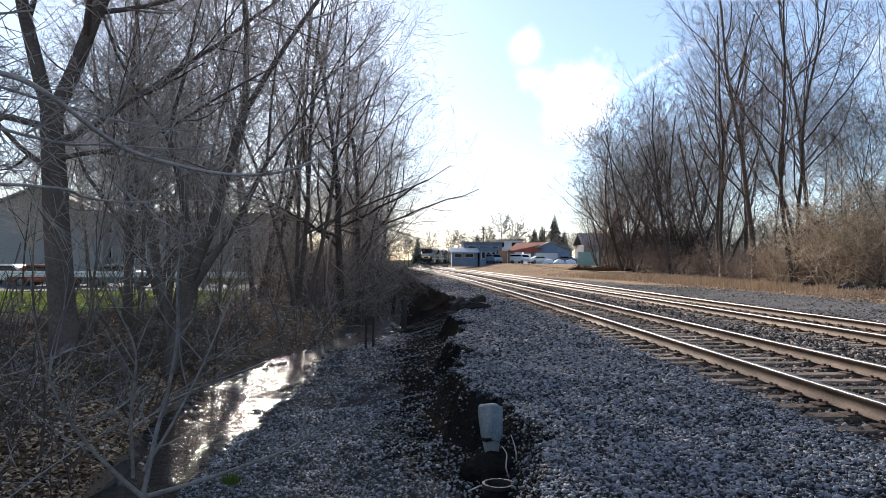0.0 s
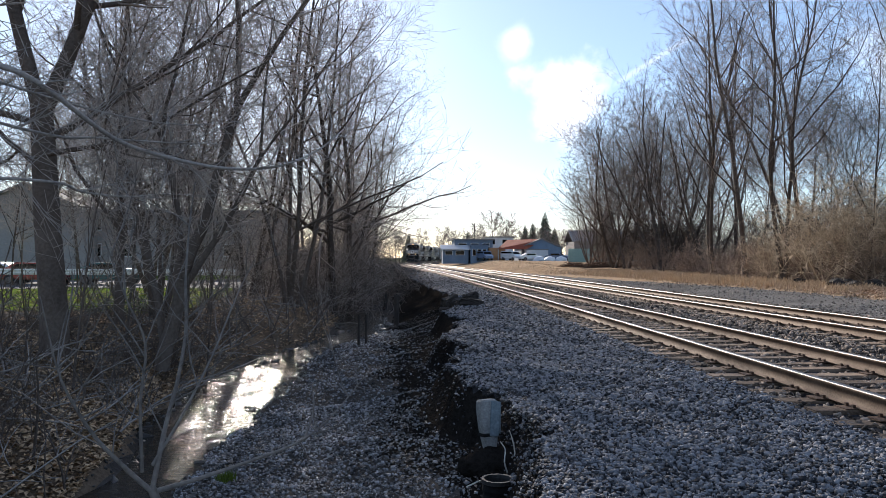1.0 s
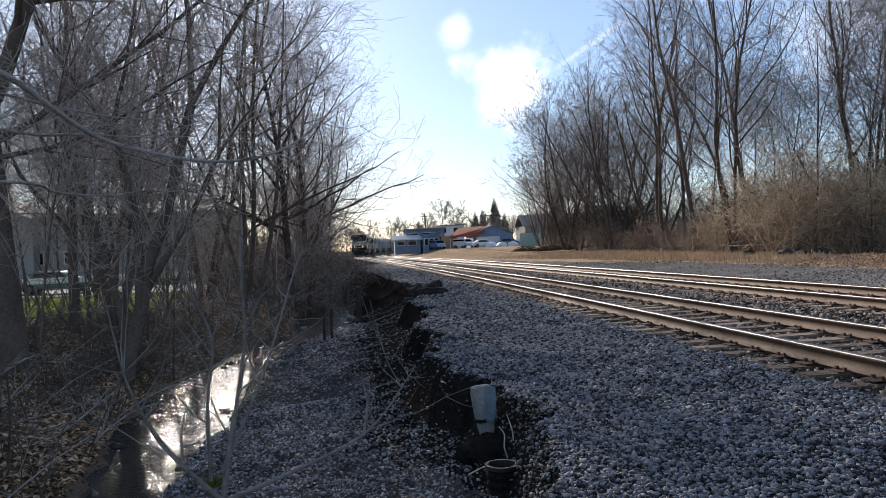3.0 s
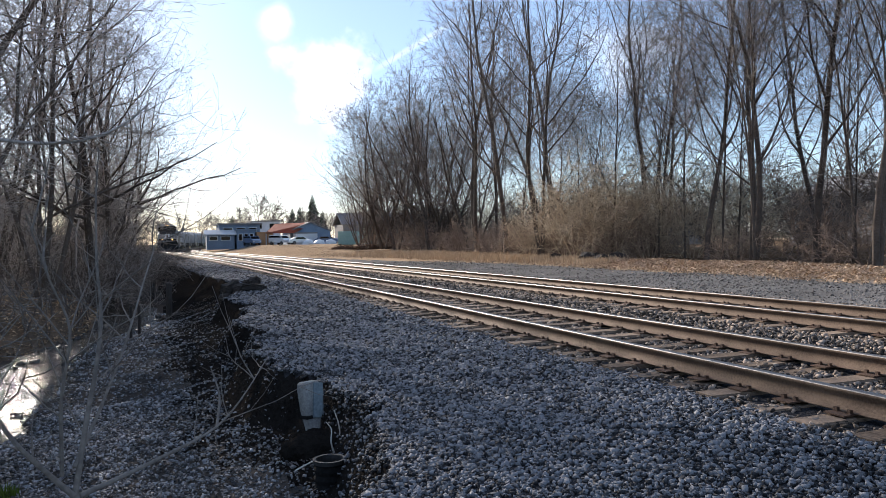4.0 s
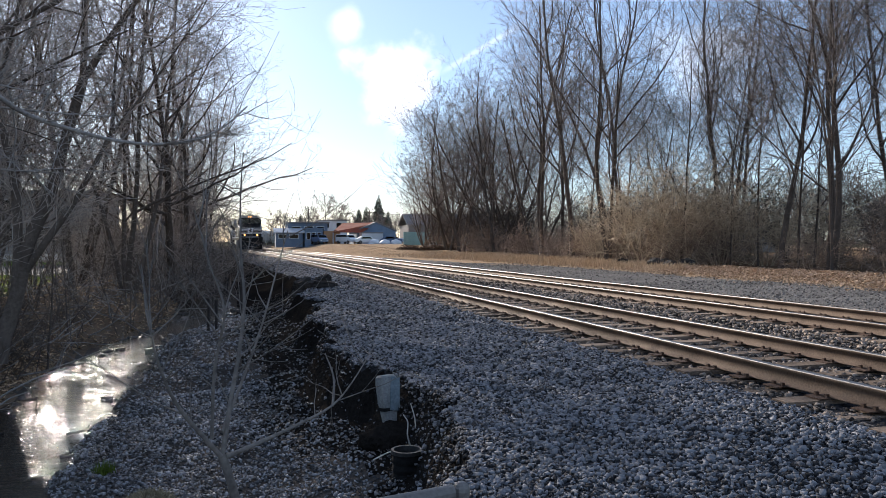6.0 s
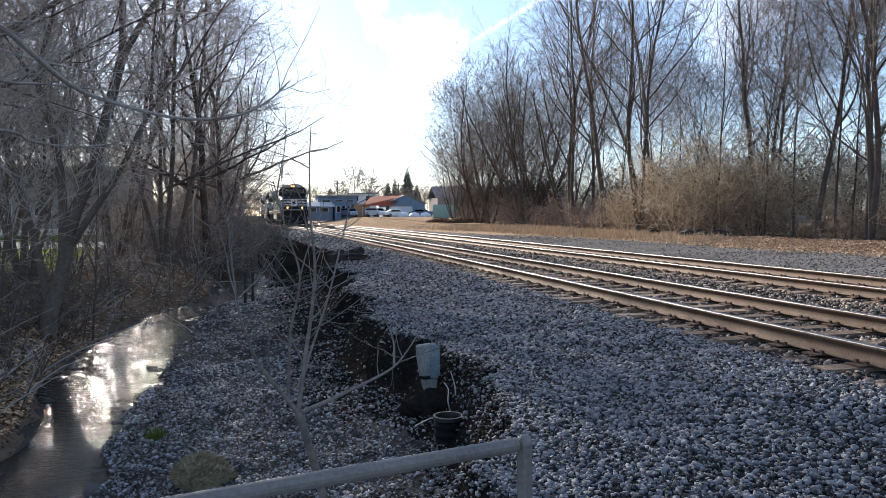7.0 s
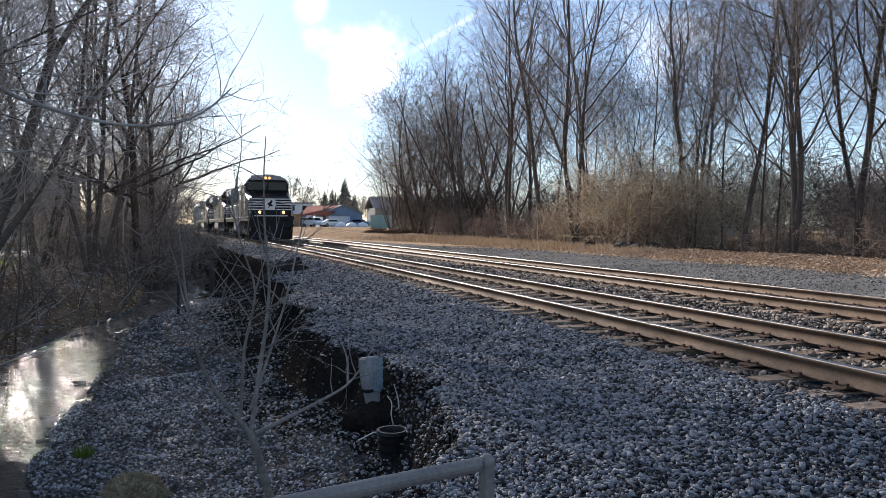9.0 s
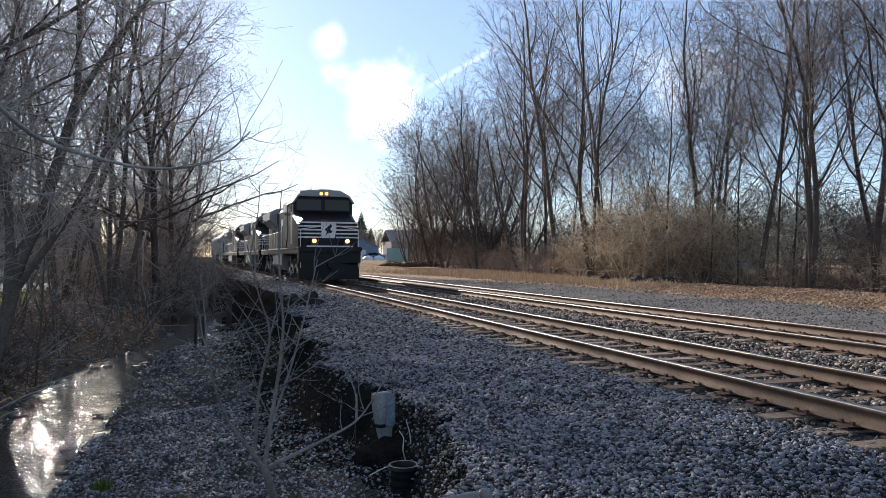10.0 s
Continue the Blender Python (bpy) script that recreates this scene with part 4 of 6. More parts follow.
def left_wood():
    rng = random.Random(32)
    wide = [tree_thing(80 + k, 13.5, 0.2, PLAN_WIDE, label="broad leafless creekside tree with long spreading limbs", thin=0.006) for k in range(2)]
    multi = [tree_thing(84 + k, 14.0, 0.11, PLAN_MULTI, stems=4, spread=0.27, label="many-stemmed leafless tree on the creek bank", thin=0.006) for k in range(3)]
    plant(wide, [(-8.3, 36, 1.0), (-12.5, 21.5, 0.7), (-9.3, 54, 1.15), (-8.0, 43, 0.95)], rng)
    plant(multi, [(-9.6, 32, 1.0), (-11.9, 35, 1.05), (-13.8, 29, 0.95), (-10.3, 46, 1.1), (-8.6, 50, 1.0), (-8.4, 62, 1.0), (-17, 38, 1.0), (-12.4, 24.5, 0.75), (-10.4, 75, 1.0), (-11, 90, 1.0), (-8.6, 71, 0.6), (-9.6, 82, 0.65), (-10.8, 98, 0.75), (-12.0, 112, 0.8)], rng)
    back = [tree_thing(90 + k, 12, 0.15, PLAN_FAR, thin=0.014) for k in range(2)]
    places = [(-17 - rng.uniform(0, 14), 55 + 55 * (k + rng.uniform(0, 1)) / 5, 0.8) for k in range(5)]
    places += [(-12 - rng.uniform(0, 8), 95 + 6 * k, 0.8) for k in range(12)]
    plant(back, places, rng, 0.8, 1.15)
    # slim young stems along the far bank
    slim = [tree_thing(120, 6.0, 0.035, PLAN_FAR, "young_tree", label="slim young leafless tree on the far bank")]
    plant(slim, [(-10.5, 14, 0.8), (-11.4, 19, 1.0), (-10.9, 22, 1.1), (-12.5, 24, 1.0), (-14, 27, 1.1), (-15.5, 30, 1.1), (-9.6, 19, 0.7), (-16.5, 26, 1.0), (-17.5, 31, 1.2), (-19, 35, 1.3), (-21, 33, 1.2), (-15, 34, 1.3), (-13, 33, 1.3), (-23, 38, 1.4), (-18, 40, 1.4), (-14.5, 39, 1.3)], rng, 0.85, 1.15)
    brush = [tree_thing(95 + k, 2.9, 0.042, PLAN_TANGLE, "thicket", stems=10, spread=0.8, label="dark tangled thicket over the creek bank", mat=("bark", "limb_dark"), thin=0.008) for k in range(2)]
    places = []
    for k in range(30):
        y = 37 + 72 * ((k + rng.uniform(0, 1)) / 30) ** 1.3
        cl = float(np.interp(y, CREEK_Y, CREEK_L))
        places.append((max(cl + 0.3, -4.9 - 0.17 * y) - rng.uniform(0, 1) * max(0.6, min(4, 0.17 * y - 4.5)), y, np.interp(y, (26, 40, 60), (0.8, 1.15, 1.3))))
    for k in range(14):
        y = 42 + 68 * (k + rng.uniform(0, 1)) / 14
        places.append((float(cx(y)) - 5.6 - rng.uniform(0, 3), y, 1.05))
    plant(brush, places, rng, 0.75, 1.25)
    bush = [tree_thing(92 + k, 6.0, 0.035, PLAN_BUSH, "thicket", stems=11, spread=0.42, label="tall dense grey thicket of leafless twigs over the creek", mat=("bark", "twig"), thin=0.0065) for k in range(2)]
    plant(bush, [(-9.3, 38, 0.9), (-11.0, 33.5, 0.75), (-8.8, 46, 1.0), (-12.6, 31, 0.7), (-8.4, 55, 1.0), (-8.6, 65, 1.0), (-9.5, 74, 1.0), (-10.4, 85, 1.0), (-11.4, 100, 1.0)], rng, 0.9, 1.1)
    low = [tree_thing(98, 1.4, 0.012, PLAN_TANGLE, "thicket", stems=5, spread=0.9, label="low dark dead weeds on the leafy far bank", mat=("bark", "bark"))]
    plant(low, [(-9.9 - rng.uniform(0.2, 4.5), 7.0 + 18 * rng.random(), 0.9) for k in range(34)], rng, 0.5, 1.0)


left_wood()


def bank_undergrowth():
    """Fallen branches and upright shoots over the leaf litter of the far bank."""
    rng = random.Random(34)
    for name, label, count, m in (("fallen_branches", "pale dead branches strewn over the far creek bank", 420, "limb"), ("dark_shoots", "thin dark upright shoots along the far creek bank", 330, "bark")):
        tb = Tubes()
        for k in range(count):
            y = 5.5 + 30 * rng.random() ** 1.3
            x = float(np.interp(y, CREEK_Y, CREEK_L)) - 0.05 - (3.2 + 0.2 * y) * rng.random() ** 1.3
            z = float(height(x, y))
            low = m == "limb"
            way = unit(rng)
            way.z = abs(way.z) * 0.35 if low else abs(way.z) + 1.6
            way.normalize()
            ln = rng.uniform(0.5, 2.0) if low else rng.uniform(0.6, 2.2)
            p, row = Vector((x, y, z + 0.02)), []
            for i in range(5):
                row.append(tuple(p))
                way = (way + unit(rng) * 0.2).normalized()
                p = p + way * ln / 4
                p.z = max(p.z, float(height(p.x, p.y)) + 0.01)
            r = rng.uniform(0.006, 0.018) * (0.7 + 0.03 * y)
            tb.add(row, [r, r * 0.9, r * 0.75, r * 0.6, r * 0.35], 4)
            side_twigs(rng, tb, catmull(row, 2), 3, ln * 0.45, r * 0.45, 0.02)
        tagged(tb.mesh(name, m, None), label, "branches", kind="stuff")


bank_undergrowth()


def conifer(seed, tall):
    rng = random.Random(seed)
    t = thing("conifer", "dark evergreen conifer behind the yard", "tree", "far conifers")
    trunk, green = Tubes(), []
    trunk.add([(0, 0, -0.3), (0, 0, tall * 0.5), (0.05, 0, tall)], [tall * 0.018, tall * 0.012, 0.02], 6)
    faces = []
    n = 520
    for k in range(n):
        f = (k + 0.5) / n
        z = tall * (0.1 + 0.9 * f)
        reach = tall * 0.3 * (1 - f) ** 0.8 * rng.uniform(0.45, 1.15) + 0.15
        a = k * 2.4 + rng.uniform(-0.4, 0.4)
        d = Vector((math.cos(a), math.sin(a), 0))
        s = Vector((-d.y, d.x, 0)) * reach * rng.uniform(0.16, 0.28)
        p = Vector((0, 0, z))
        q = p + d * reach + Vector((0, 0, -reach * rng.uniform(0.15, 0.45)))
        i = len(green)
        mid = p.lerp(q, 0.55) + Vector((0, 0, 0.12 * reach))
        green += [tuple(p), tuple(mid + s), tuple(q), tuple(mid - s)]
        faces.append((i, i + 1, i + 2, i + 3))
    trunk.mesh("trunk", "bark", t)
    fast("crown", green, faces, "needle_hazed", t)
    return t


def far_trees():
    rng = random.Random(33)
    kinds = [conifer(101, 14.5), conifer(102, 12.5)]
    plant(kinds, [(36.9, 230, 1.0), (31.0, 231, 0.84), (33.6, 233, 0.78), (13.6, 230, 0.72), (41, 236, 0.7), (25.6, 117, 0.72), (-4.2, 236, 0.62)], rng, 0.97, 1.03)
    back = [tree_thing(110 + k, 11, 0.2, PLAN_DISTANT, label="hazy leafless tree on the far side of the town", mat=("bark", "twig_dark"), thin=0.05) for k in range(2)]
    places = [(-30 + 2.2 * k + rng.uniform(-2, 2), 205 + rng.uniform(0, 90), 0.68) for k in range(46)]
    places += [(22, 238, 1.1), (27, 240, 1.15), (18, 245, 0.9)]
    plant(back, places, rng, 0.85, 1.15)


far_trees()

# ---- the train ----


def wheelset_truck(parent, y0, axles, r, gauge=0.75, frame_mat="loco_under"):
    """A bogie: side frames, wheels with flanges, axle boxes."""
    bm = bmesh.new()
    ln = axles[-1] - axles[0]
    for s in (-1, 1):
        prism(bm, ((y0 + axles[0] - 0.55, 0.55), (y0 + axles[0] - 0.4, 0.95), (y0 + axles[-1] + 0.4, 0.95), (y0 + axles[-1] + 0.55, 0.55), (y0 + axles[-1] + 0.25, 0.42), (y0 + axles[0] + ln * 0.5, 0.36), (y0 + axles[0] - 0.25, 0.42)), s * 1.06, s * 1.2, "x")
        for a in axles:
            box(bm, s * 1.25, y0 + a, r, 0.12, 0.36, 0.36, 0.05)
            rod(bm, (s * 1.2, y0 + a + 0.5, 0.6), (s * 1.2, y0 + a + 0.5, 1.0), 0.09, None, 8)
    box(bm, 0, y0 + (axles[0] + axles[-1]) / 2, 0.72, 2.1, 0.7, 0.3, 0.05)
    truck = part("truck", bm, frame_mat, parent)
    for a in axles:
        for s in (-1, 1):
            w = bmesh.new()
            rod(w, (s * (gauge - 0.07), y0 + a, r), (s * (gauge + 0.07), y0 + a, r), r, None, 20)
            rod(w, (s * (gauge - 0.09), y0 + a, r), (s * (gauge - 0.06), y0 + a, r), r + 0.03, None, 20)
            rod(w, (s * (gauge + 0.05), y0 + a, r), (s * (gauge + 0.1), y0 + a, r), 0.16, None, 12)
            part("wheel", w, "steel_wheel", truck)
    return truck


def locomotive(lead):
    t = thing("locomotive", "black diesel locomotive with white nose stripes and lit headlights" if lead else "black diesel locomotive coupled behind the leading one", "locomotive", "locomotives")
    # underframe and walkway
    bm = bmesh.new()
    box(bm, 0, 11.1, 1.55, 3.0, 20.6, 0.34, 0.04)
    box(bm, 0, 11.1, 1.25, 1.6, 20.0, 0.35, 0.03)
    part("underframe", bm, "loco_black", t)
    bm = bmesh.new()
    for s in (-1, 1):
        box(bm, s * 1.51, 11.1, 1.7, 0.03, 20.6, 0.07, 0.008)
    part("walkway_edge", bm, "loco_white", t, "white-painted walkway edge")
    # pilot with plough and steps
    bm = bmesh.new()
    prism(bm, ((-1.55, 0.95), (-1.55, 1.72), (1.55, 1.72), (1.55, 0.95)), 0.35, 0.75, "y")
    v = [bm.verts.new(p) for p in ((-1.5, 0.55, 0.12), (-0.0, -0.05, 0.12), (1.5, 0.55, 0.12), (1.55, 0.6, 0.95), (0, 0.3, 1.0), (-1.55, 0.6, 0.95), (-1.5, 0.75, 0.12), (1.5, 0.75, 0.12), (1.55, 0.75, 0.95), (-1.55, 0.75, 0.95))]
    for f in ((0, 1, 4, 5), (1, 2, 3, 4), (2, 7, 8, 3), (0, 5, 9, 6), (6, 9, 8, 7), (3, 8, 9, 5, 4), (0, 6, 7, 2, 1)):
        bm.faces.new([v[i] for i in f])
    box(bm, 0, 0.2, 0.85, 0.34, 0.7, 0.32, 0.05)
    for s in (-1, 1):
        for k in range(4):
            box(bm, s * 1.38, 0.95 + 0.05 * k, 0.42 + 0.34 * k, 0.36, 0.42, 0.04, 0.008)
        box(bm, s * 1.2, 1.2, 0.95, 0.04, 0.6, 1.3, 0.01)
    part("pilot", bm, "loco_black", t, "dark pilot with snow plough")
    bm = bmesh.new()
    box(bm, 0, 0.3, 1.62, 3.16, 0.42, 0.26, 0.05)
    part("anticlimber", bm, "loco_black", t)
    bm = bmesh.new()
    box(bm, -0.05, 0.078, 1.76, 2.3, 0.02, 0.07, 0.006)
    part("step_edge", bm, "loco_white", t, "white strip along the front platform")
    # nose, tapering up to the windscreen
    bm = bmesh.new()
    ring = []
    for y, w, z in ((0.75, 1.28, 3.02), (0.9, 1.5, 3.1), (1.9, 1.56, 3.4), (2.5, 1.58, 3.62)):
        ring.append([bm.verts.new(p) for p in ((-w, y, 1.72), (-w, y, z - 0.25), (-w + 0.22, y, z), (w - 0.22, y, z), (w, y, z - 0.25), (w, y, 1.72))])
    for a, b in zip(ring, ring[1:]):
        for i in range(6):
            bm.faces.new((a[i], a[(i + 1) % 6], b[(i + 1) % 6], b[i]))
    bm.faces.new(ring[0][::-1])
    bm.faces.new(ring[-1])
    bmesh.ops.recalc_face_normals(bm, faces=bm.faces)
    part("nose", bm, "loco_black", t)
    # stripes round the nose and a plain emblem panel
    for k in range(5):
        z = 2.22 + 0.185 * k
        for s in (-1, 1):
            bm = bmesh.new()
            box(bm, s * 0.82, 0.743, z, 0.9, 0.012, 0.075)
            box(bm, s * 1.393, 0.82, z, 0.25, 0.012, 0.075, 0, Matrix.Rotation(s * 0.598, 3, "Z"))
            part("nose_stripe", bm, "loco_white", t, "thin white nose stripe")
    bm = bmesh.new()
    prism(bm, ((-0.36, 2.18), (-0.4, 3.0), (0.36, 3.0), (0.38, 2.6), (0.3, 2.18)), 0.738, 0.748, "y")
    part("emblem_panel", bm, "loco_white", t, "white emblem panel")
    bm = bmesh.new()
    prism(bm, ((-0.18, 2.25), (-0.1, 2.5), (-0.22, 2.62), (-0.05, 2.75), (0.1, 2.9), (0.16, 2.78), (0.06, 2.62), (0.2, 2.5), (0.08, 2.42), (-0.02, 2.46)), 0.728, 0.74, "y")
    part("emblem", bm, "loco_black", t, "plain dark emblem shape")
    # cab with chamfered roof
    bm = bmesh.new()
    body = ((-1.55, 1.72), (-1.55, 4.05), (-1.3, 4.42), (1.3, 4.42), (1.55, 4.05), (1.55, 1.72))
    prism(bm, body, 2.5, 5.1, "y")
    part("cab", bm, "loco_black", t)
    bm = bmesh.new()
    prism(bm, ((-1.62, 4.05), (-1.35, 4.45), (-0.85, 4.72), (0.85, 4.72), (1.35, 4.45), (1.62, 4.05), (1.55, 4.02), (1.28, 4.4), (-1.28, 4.4), (-1.55, 4.02)), 2.25, 5.2, "y")
    part("cab_roof", bm, "loco_roof", t)
    bm = bmesh.new()
    prism(bm, ((-1.3, 4.38), (-0.85, 4.66), (0.85, 4.66), (1.3, 4.38)), 2.28, 2.5, "y")
    part("brow", bm, "loco_roof", t)
    for x0, x1 in ((-1.38, -0.1), (0.1, 1.38)):
        bm = bmesh.new()
        prism(bm, ((x0, 3.68), (x0, 4.22), (x1, 4.22), (x1, 3.68)), 2.478, 2.494, "y")
        part("windscreen", bm, "window_dark", t, "dark windscreen pane")
    for s in (-1, 1):
        bm = bmesh.new()
        box(bm, s * 1.556, 3.9, 3.75, 0.014, 1.5, 0.62)
        part("side_window", bm, "window_dark", t)
        bm = bmesh.new()
        box(bm, s * 1.556, 3.1, 2.75, 0.014, 0.7, 1.7)
        part("cab_side_panel", bm, "tank_grey", t, "grey weathered cab side panel")
        bm = bmesh.new()
        box(bm, s * 1.57, 4.95, 3.1, 0.05, 0.1, 1.9, 0.01)
        part("cab_corner_post", bm, "tank_grey", t, "grey upright at the back of the cab")
    for x in (-0.14, 0.14):
        bm = bmesh.new()
        rod(bm, (x, 2.24, 4.53), (x, 2.3, 4.53), 0.085, None, 16)
        part("headlight", bm, "headlight" if lead else "loco_under", t, "lit amber headlight" if lead else "")
    for x in (-0.82, 0.82):
        bm = bmesh.new()
        rod(bm, (x, 0.05, 2.02), (x, 0.14, 2.02), 0.1, None, 16)
        part("ditch_light", bm, "ditch_light" if lead else "loco_under", t, "glowing ditch light" if lead else "")
        bm = bmesh.new()
        box(bm, x, 0.2, 1.94, 0.3, 0.14, 0.32, 0.02)
        part("lamp_bracket", bm, "loco_under", t)
    # long hood with radiator flares, blower bulges and roof fans
    bm = bmesh.new()
    prism(bm, ((-1.0, 1.72), (-1.0, 4.1), (-0.8, 4.32), (0.8, 4.32), (1.0, 4.1), (1.0, 1.72)), 5.1, 20.9, "y")
    part("hood", bm, "loco_black", t)
    for a, b in ((5.3, 7.6), (15.2, 20.3)):
        bm = bmesh.new()
        prism(bm, ((-1.0, 3.3), (-1.5, 3.75), (-1.5, 4.25), (-1.0, 4.5), (1.0, 4.5), (1.5, 4.25), (1.5, 3.75), (1.0, 3.3)), a, b, "y")
        part("radiator_housing", bm, "loco_roof", t)
    for s in (-1, 1):
        for k in range(9):
            bm = bmesh.new()
            box(bm, s * 1.008, 8.2 + 1.32 * k, 2.75, 0.02, 1.16, 1.75, 0.01)
            part("hood_door", bm, "loco_white" if k in (3,) else "loco_black", t)
        bm = bmesh.new()
        box(bm, s * 1.3, 6.5, 2.4, 0.5, 2.4, 1.3, 0.06)
        part("equipment_box", bm, "loco_black", t)
    for y in (9.2, 10.6, 16.2, 17.7, 19.2):
        bm = bmesh.new()
        rod(bm, (0, y, 4.3), (0, y, 4.62), 0.6, None, 20)
        part("roof_fan", bm, "loco_roof", t)
    bm = bmesh.new()
    box(bm, 0, 12.4, 4.42, 0.9, 1.2, 0.35, 0.06)
    part("exhaust", bm, "loco_under", t)
    bm = bmesh.new()
    box(bm, 0.3, 3.9, 4.78, 0.8, 1.1, 0.16, 0.05)
    rod(bm, (-0.5, 3.4, 4.72), (-0.5, 3.4, 5.0), 0.02)
    box(bm, -0.9, 3.6, 4.7, 0.3, 0.5, 0.14, 0.04)
    part("roof_equipment", bm, "loco_roof", t)
    # handrails
    for s in (-1, 1):
        for k in range(12):
            bm = bmesh.new()
            rod(bm, (s * 1.48, 5.6 + 1.36 * k, 1.72), (s * 1.48, 5.6 + 1.36 * k, 2.72), 0.022, None, 6)
            part("handrail_post", bm, "loco_white", t)
        bm = bmesh.new()
        rod(bm, (s * 1.48, 5.4, 2.72), (s * 1.48, 20.7, 2.72), 0.022, None, 6)
        part("handrail", bm, "loco_white", t)
        bm = bmesh.new()
        rod(bm, (s * 1.45, 0.4, 0.7), (s * 1.45, 0.4, 2.6), 0.02, None, 6)
        rod(bm, (s * 1.45, 0.4, 2.6), (s * 0.5, 0.3, 2.75), 0.02, None, 6)
        part("grab_rail", bm, "loco_white", t)
    # tank, reservoirs, trucks
    bm = bmesh.new()
    prism(bm, ((-1.45, 0.75), (-1.45, 1.3), (1.45, 1.3), (1.45, 0.75), (1.1, 0.42), (-1.1, 0.42)), 8.4, 13.4, "y")
    part("fuel_tank", bm, "tank_grey", t, "grey fuel tank")
    for s in (-1, 1):
        bm = bmesh.new()
        rod(bm, (s * 1.25, 8.6, 1.32), (s * 1.25, 12.6, 1.32), 0.14, None, 10)
        part("air_reservoir", bm, "tank_grey", t)
    wheelset_truck(t, 4.2, (-1.65, 0.0, 1.65), 0.53)
    wheelset_truck(t, 17.8, (-1.65, 0.0, 1.65), 0.53)
    return t


def hopper():
    t = thing("hopper_car", "grey covered hopper freight car with ribbed sides", "freight car", "hopper cars")
    bm = bmesh.new()
    prism(bm, ((-1.5, 1.5), (-1.55, 3.9), (-1.1, 4.45), (-0.5, 4.6), (0.5, 4.6), (1.1, 4.45), (1.55, 3.9), (1.5, 1.5)), 1.6, 15.2, "y")
    part("body", bm, "hopper_grey", t)
    bm = bmesh.new()
    prism(bm, ((1.6, 1.5), (4.0, 1.5), (5.0, 0.55), (5.7, 0.55), (8.0, 1.5), (8.8, 1.5), (11.2, 0.55), (11.8, 0.55), (13, 1.5), (15.2, 1.5), (15.2, 1.7), (1.6, 1.7)), -1.2, 1.2, "x")
    part("hopper_bays", bm, "hopper_grey", t)
    for s in (-1, 1):
        for k in range(11):
            bm = bmesh.new()
            box(bm, s * 1.56, 2.2 + 1.24 * k, 2.6, 0.12, 0.12, 2.3, 0.02)
            part("rib", bm, "hopper_grey", t)
    bm = bmesh.new()
    box(bm, 0, 8.4, 1.2, 0.7, 16.8, 0.35, 0.03)
    for y in (0.6, 16.2):
        box(bm, 0, y, 1.35, 2.9, 0.9, 0.14, 0.02)
        for s in (-1, 1):
            rod(bm, (s * 1.3, y, 1.3), (s * 1.3, y + (1.2 if y < 8 else -1.2), 3.6), 0.04)
    part("frame", bm, "loco_under", t)
    bm = bmesh.new()
    box(bm, 0, 8.4, 4.66, 0.9, 13.0, 0.1, 0.02)
    part("roof_walk", bm, "tank_grey", t)
    wheelset_truck(t, 2.1, (-0.88, 0.88), 0.46)
    wheelset_truck(t, 14.7, (-0.88, 0.88), 0.46)
    return t


def make_train():
    cars = []
    s = 0.0
    for k in range(3):
        cars.append((locomotive(k == 0), s, 22.3))
        s += 22.7
    first = hopper()
    for k in range(9):
        cars.append((first if k == 0 else copy_thing(first, Matrix()), s, 16.8))
        s += 17.4
    return cars


TRAIN = make_train()
FRONT_AT_END, SPEED = 38.6, 17.15        # metres along the line at 10 s, metres a second


def train_pose(t, back, length):
    s = FRONT_AT_END + SPEED * (10.0 - t) + back
    ax, ay, _ = line(s + length * 0.19)
    bx, by, _ = line(s + length * 0.81)
    d = Vector((bx - ax, by - ay, 0)).normalized()
    o = Vector((ax, ay, 0)) - d * length * 0.19
    return Matrix.Translation((o.x, o.y, 0.18)) @ Matrix.Rotation(math.atan2(-d.x, d.y), 4, "Z")

# ---- near things ----


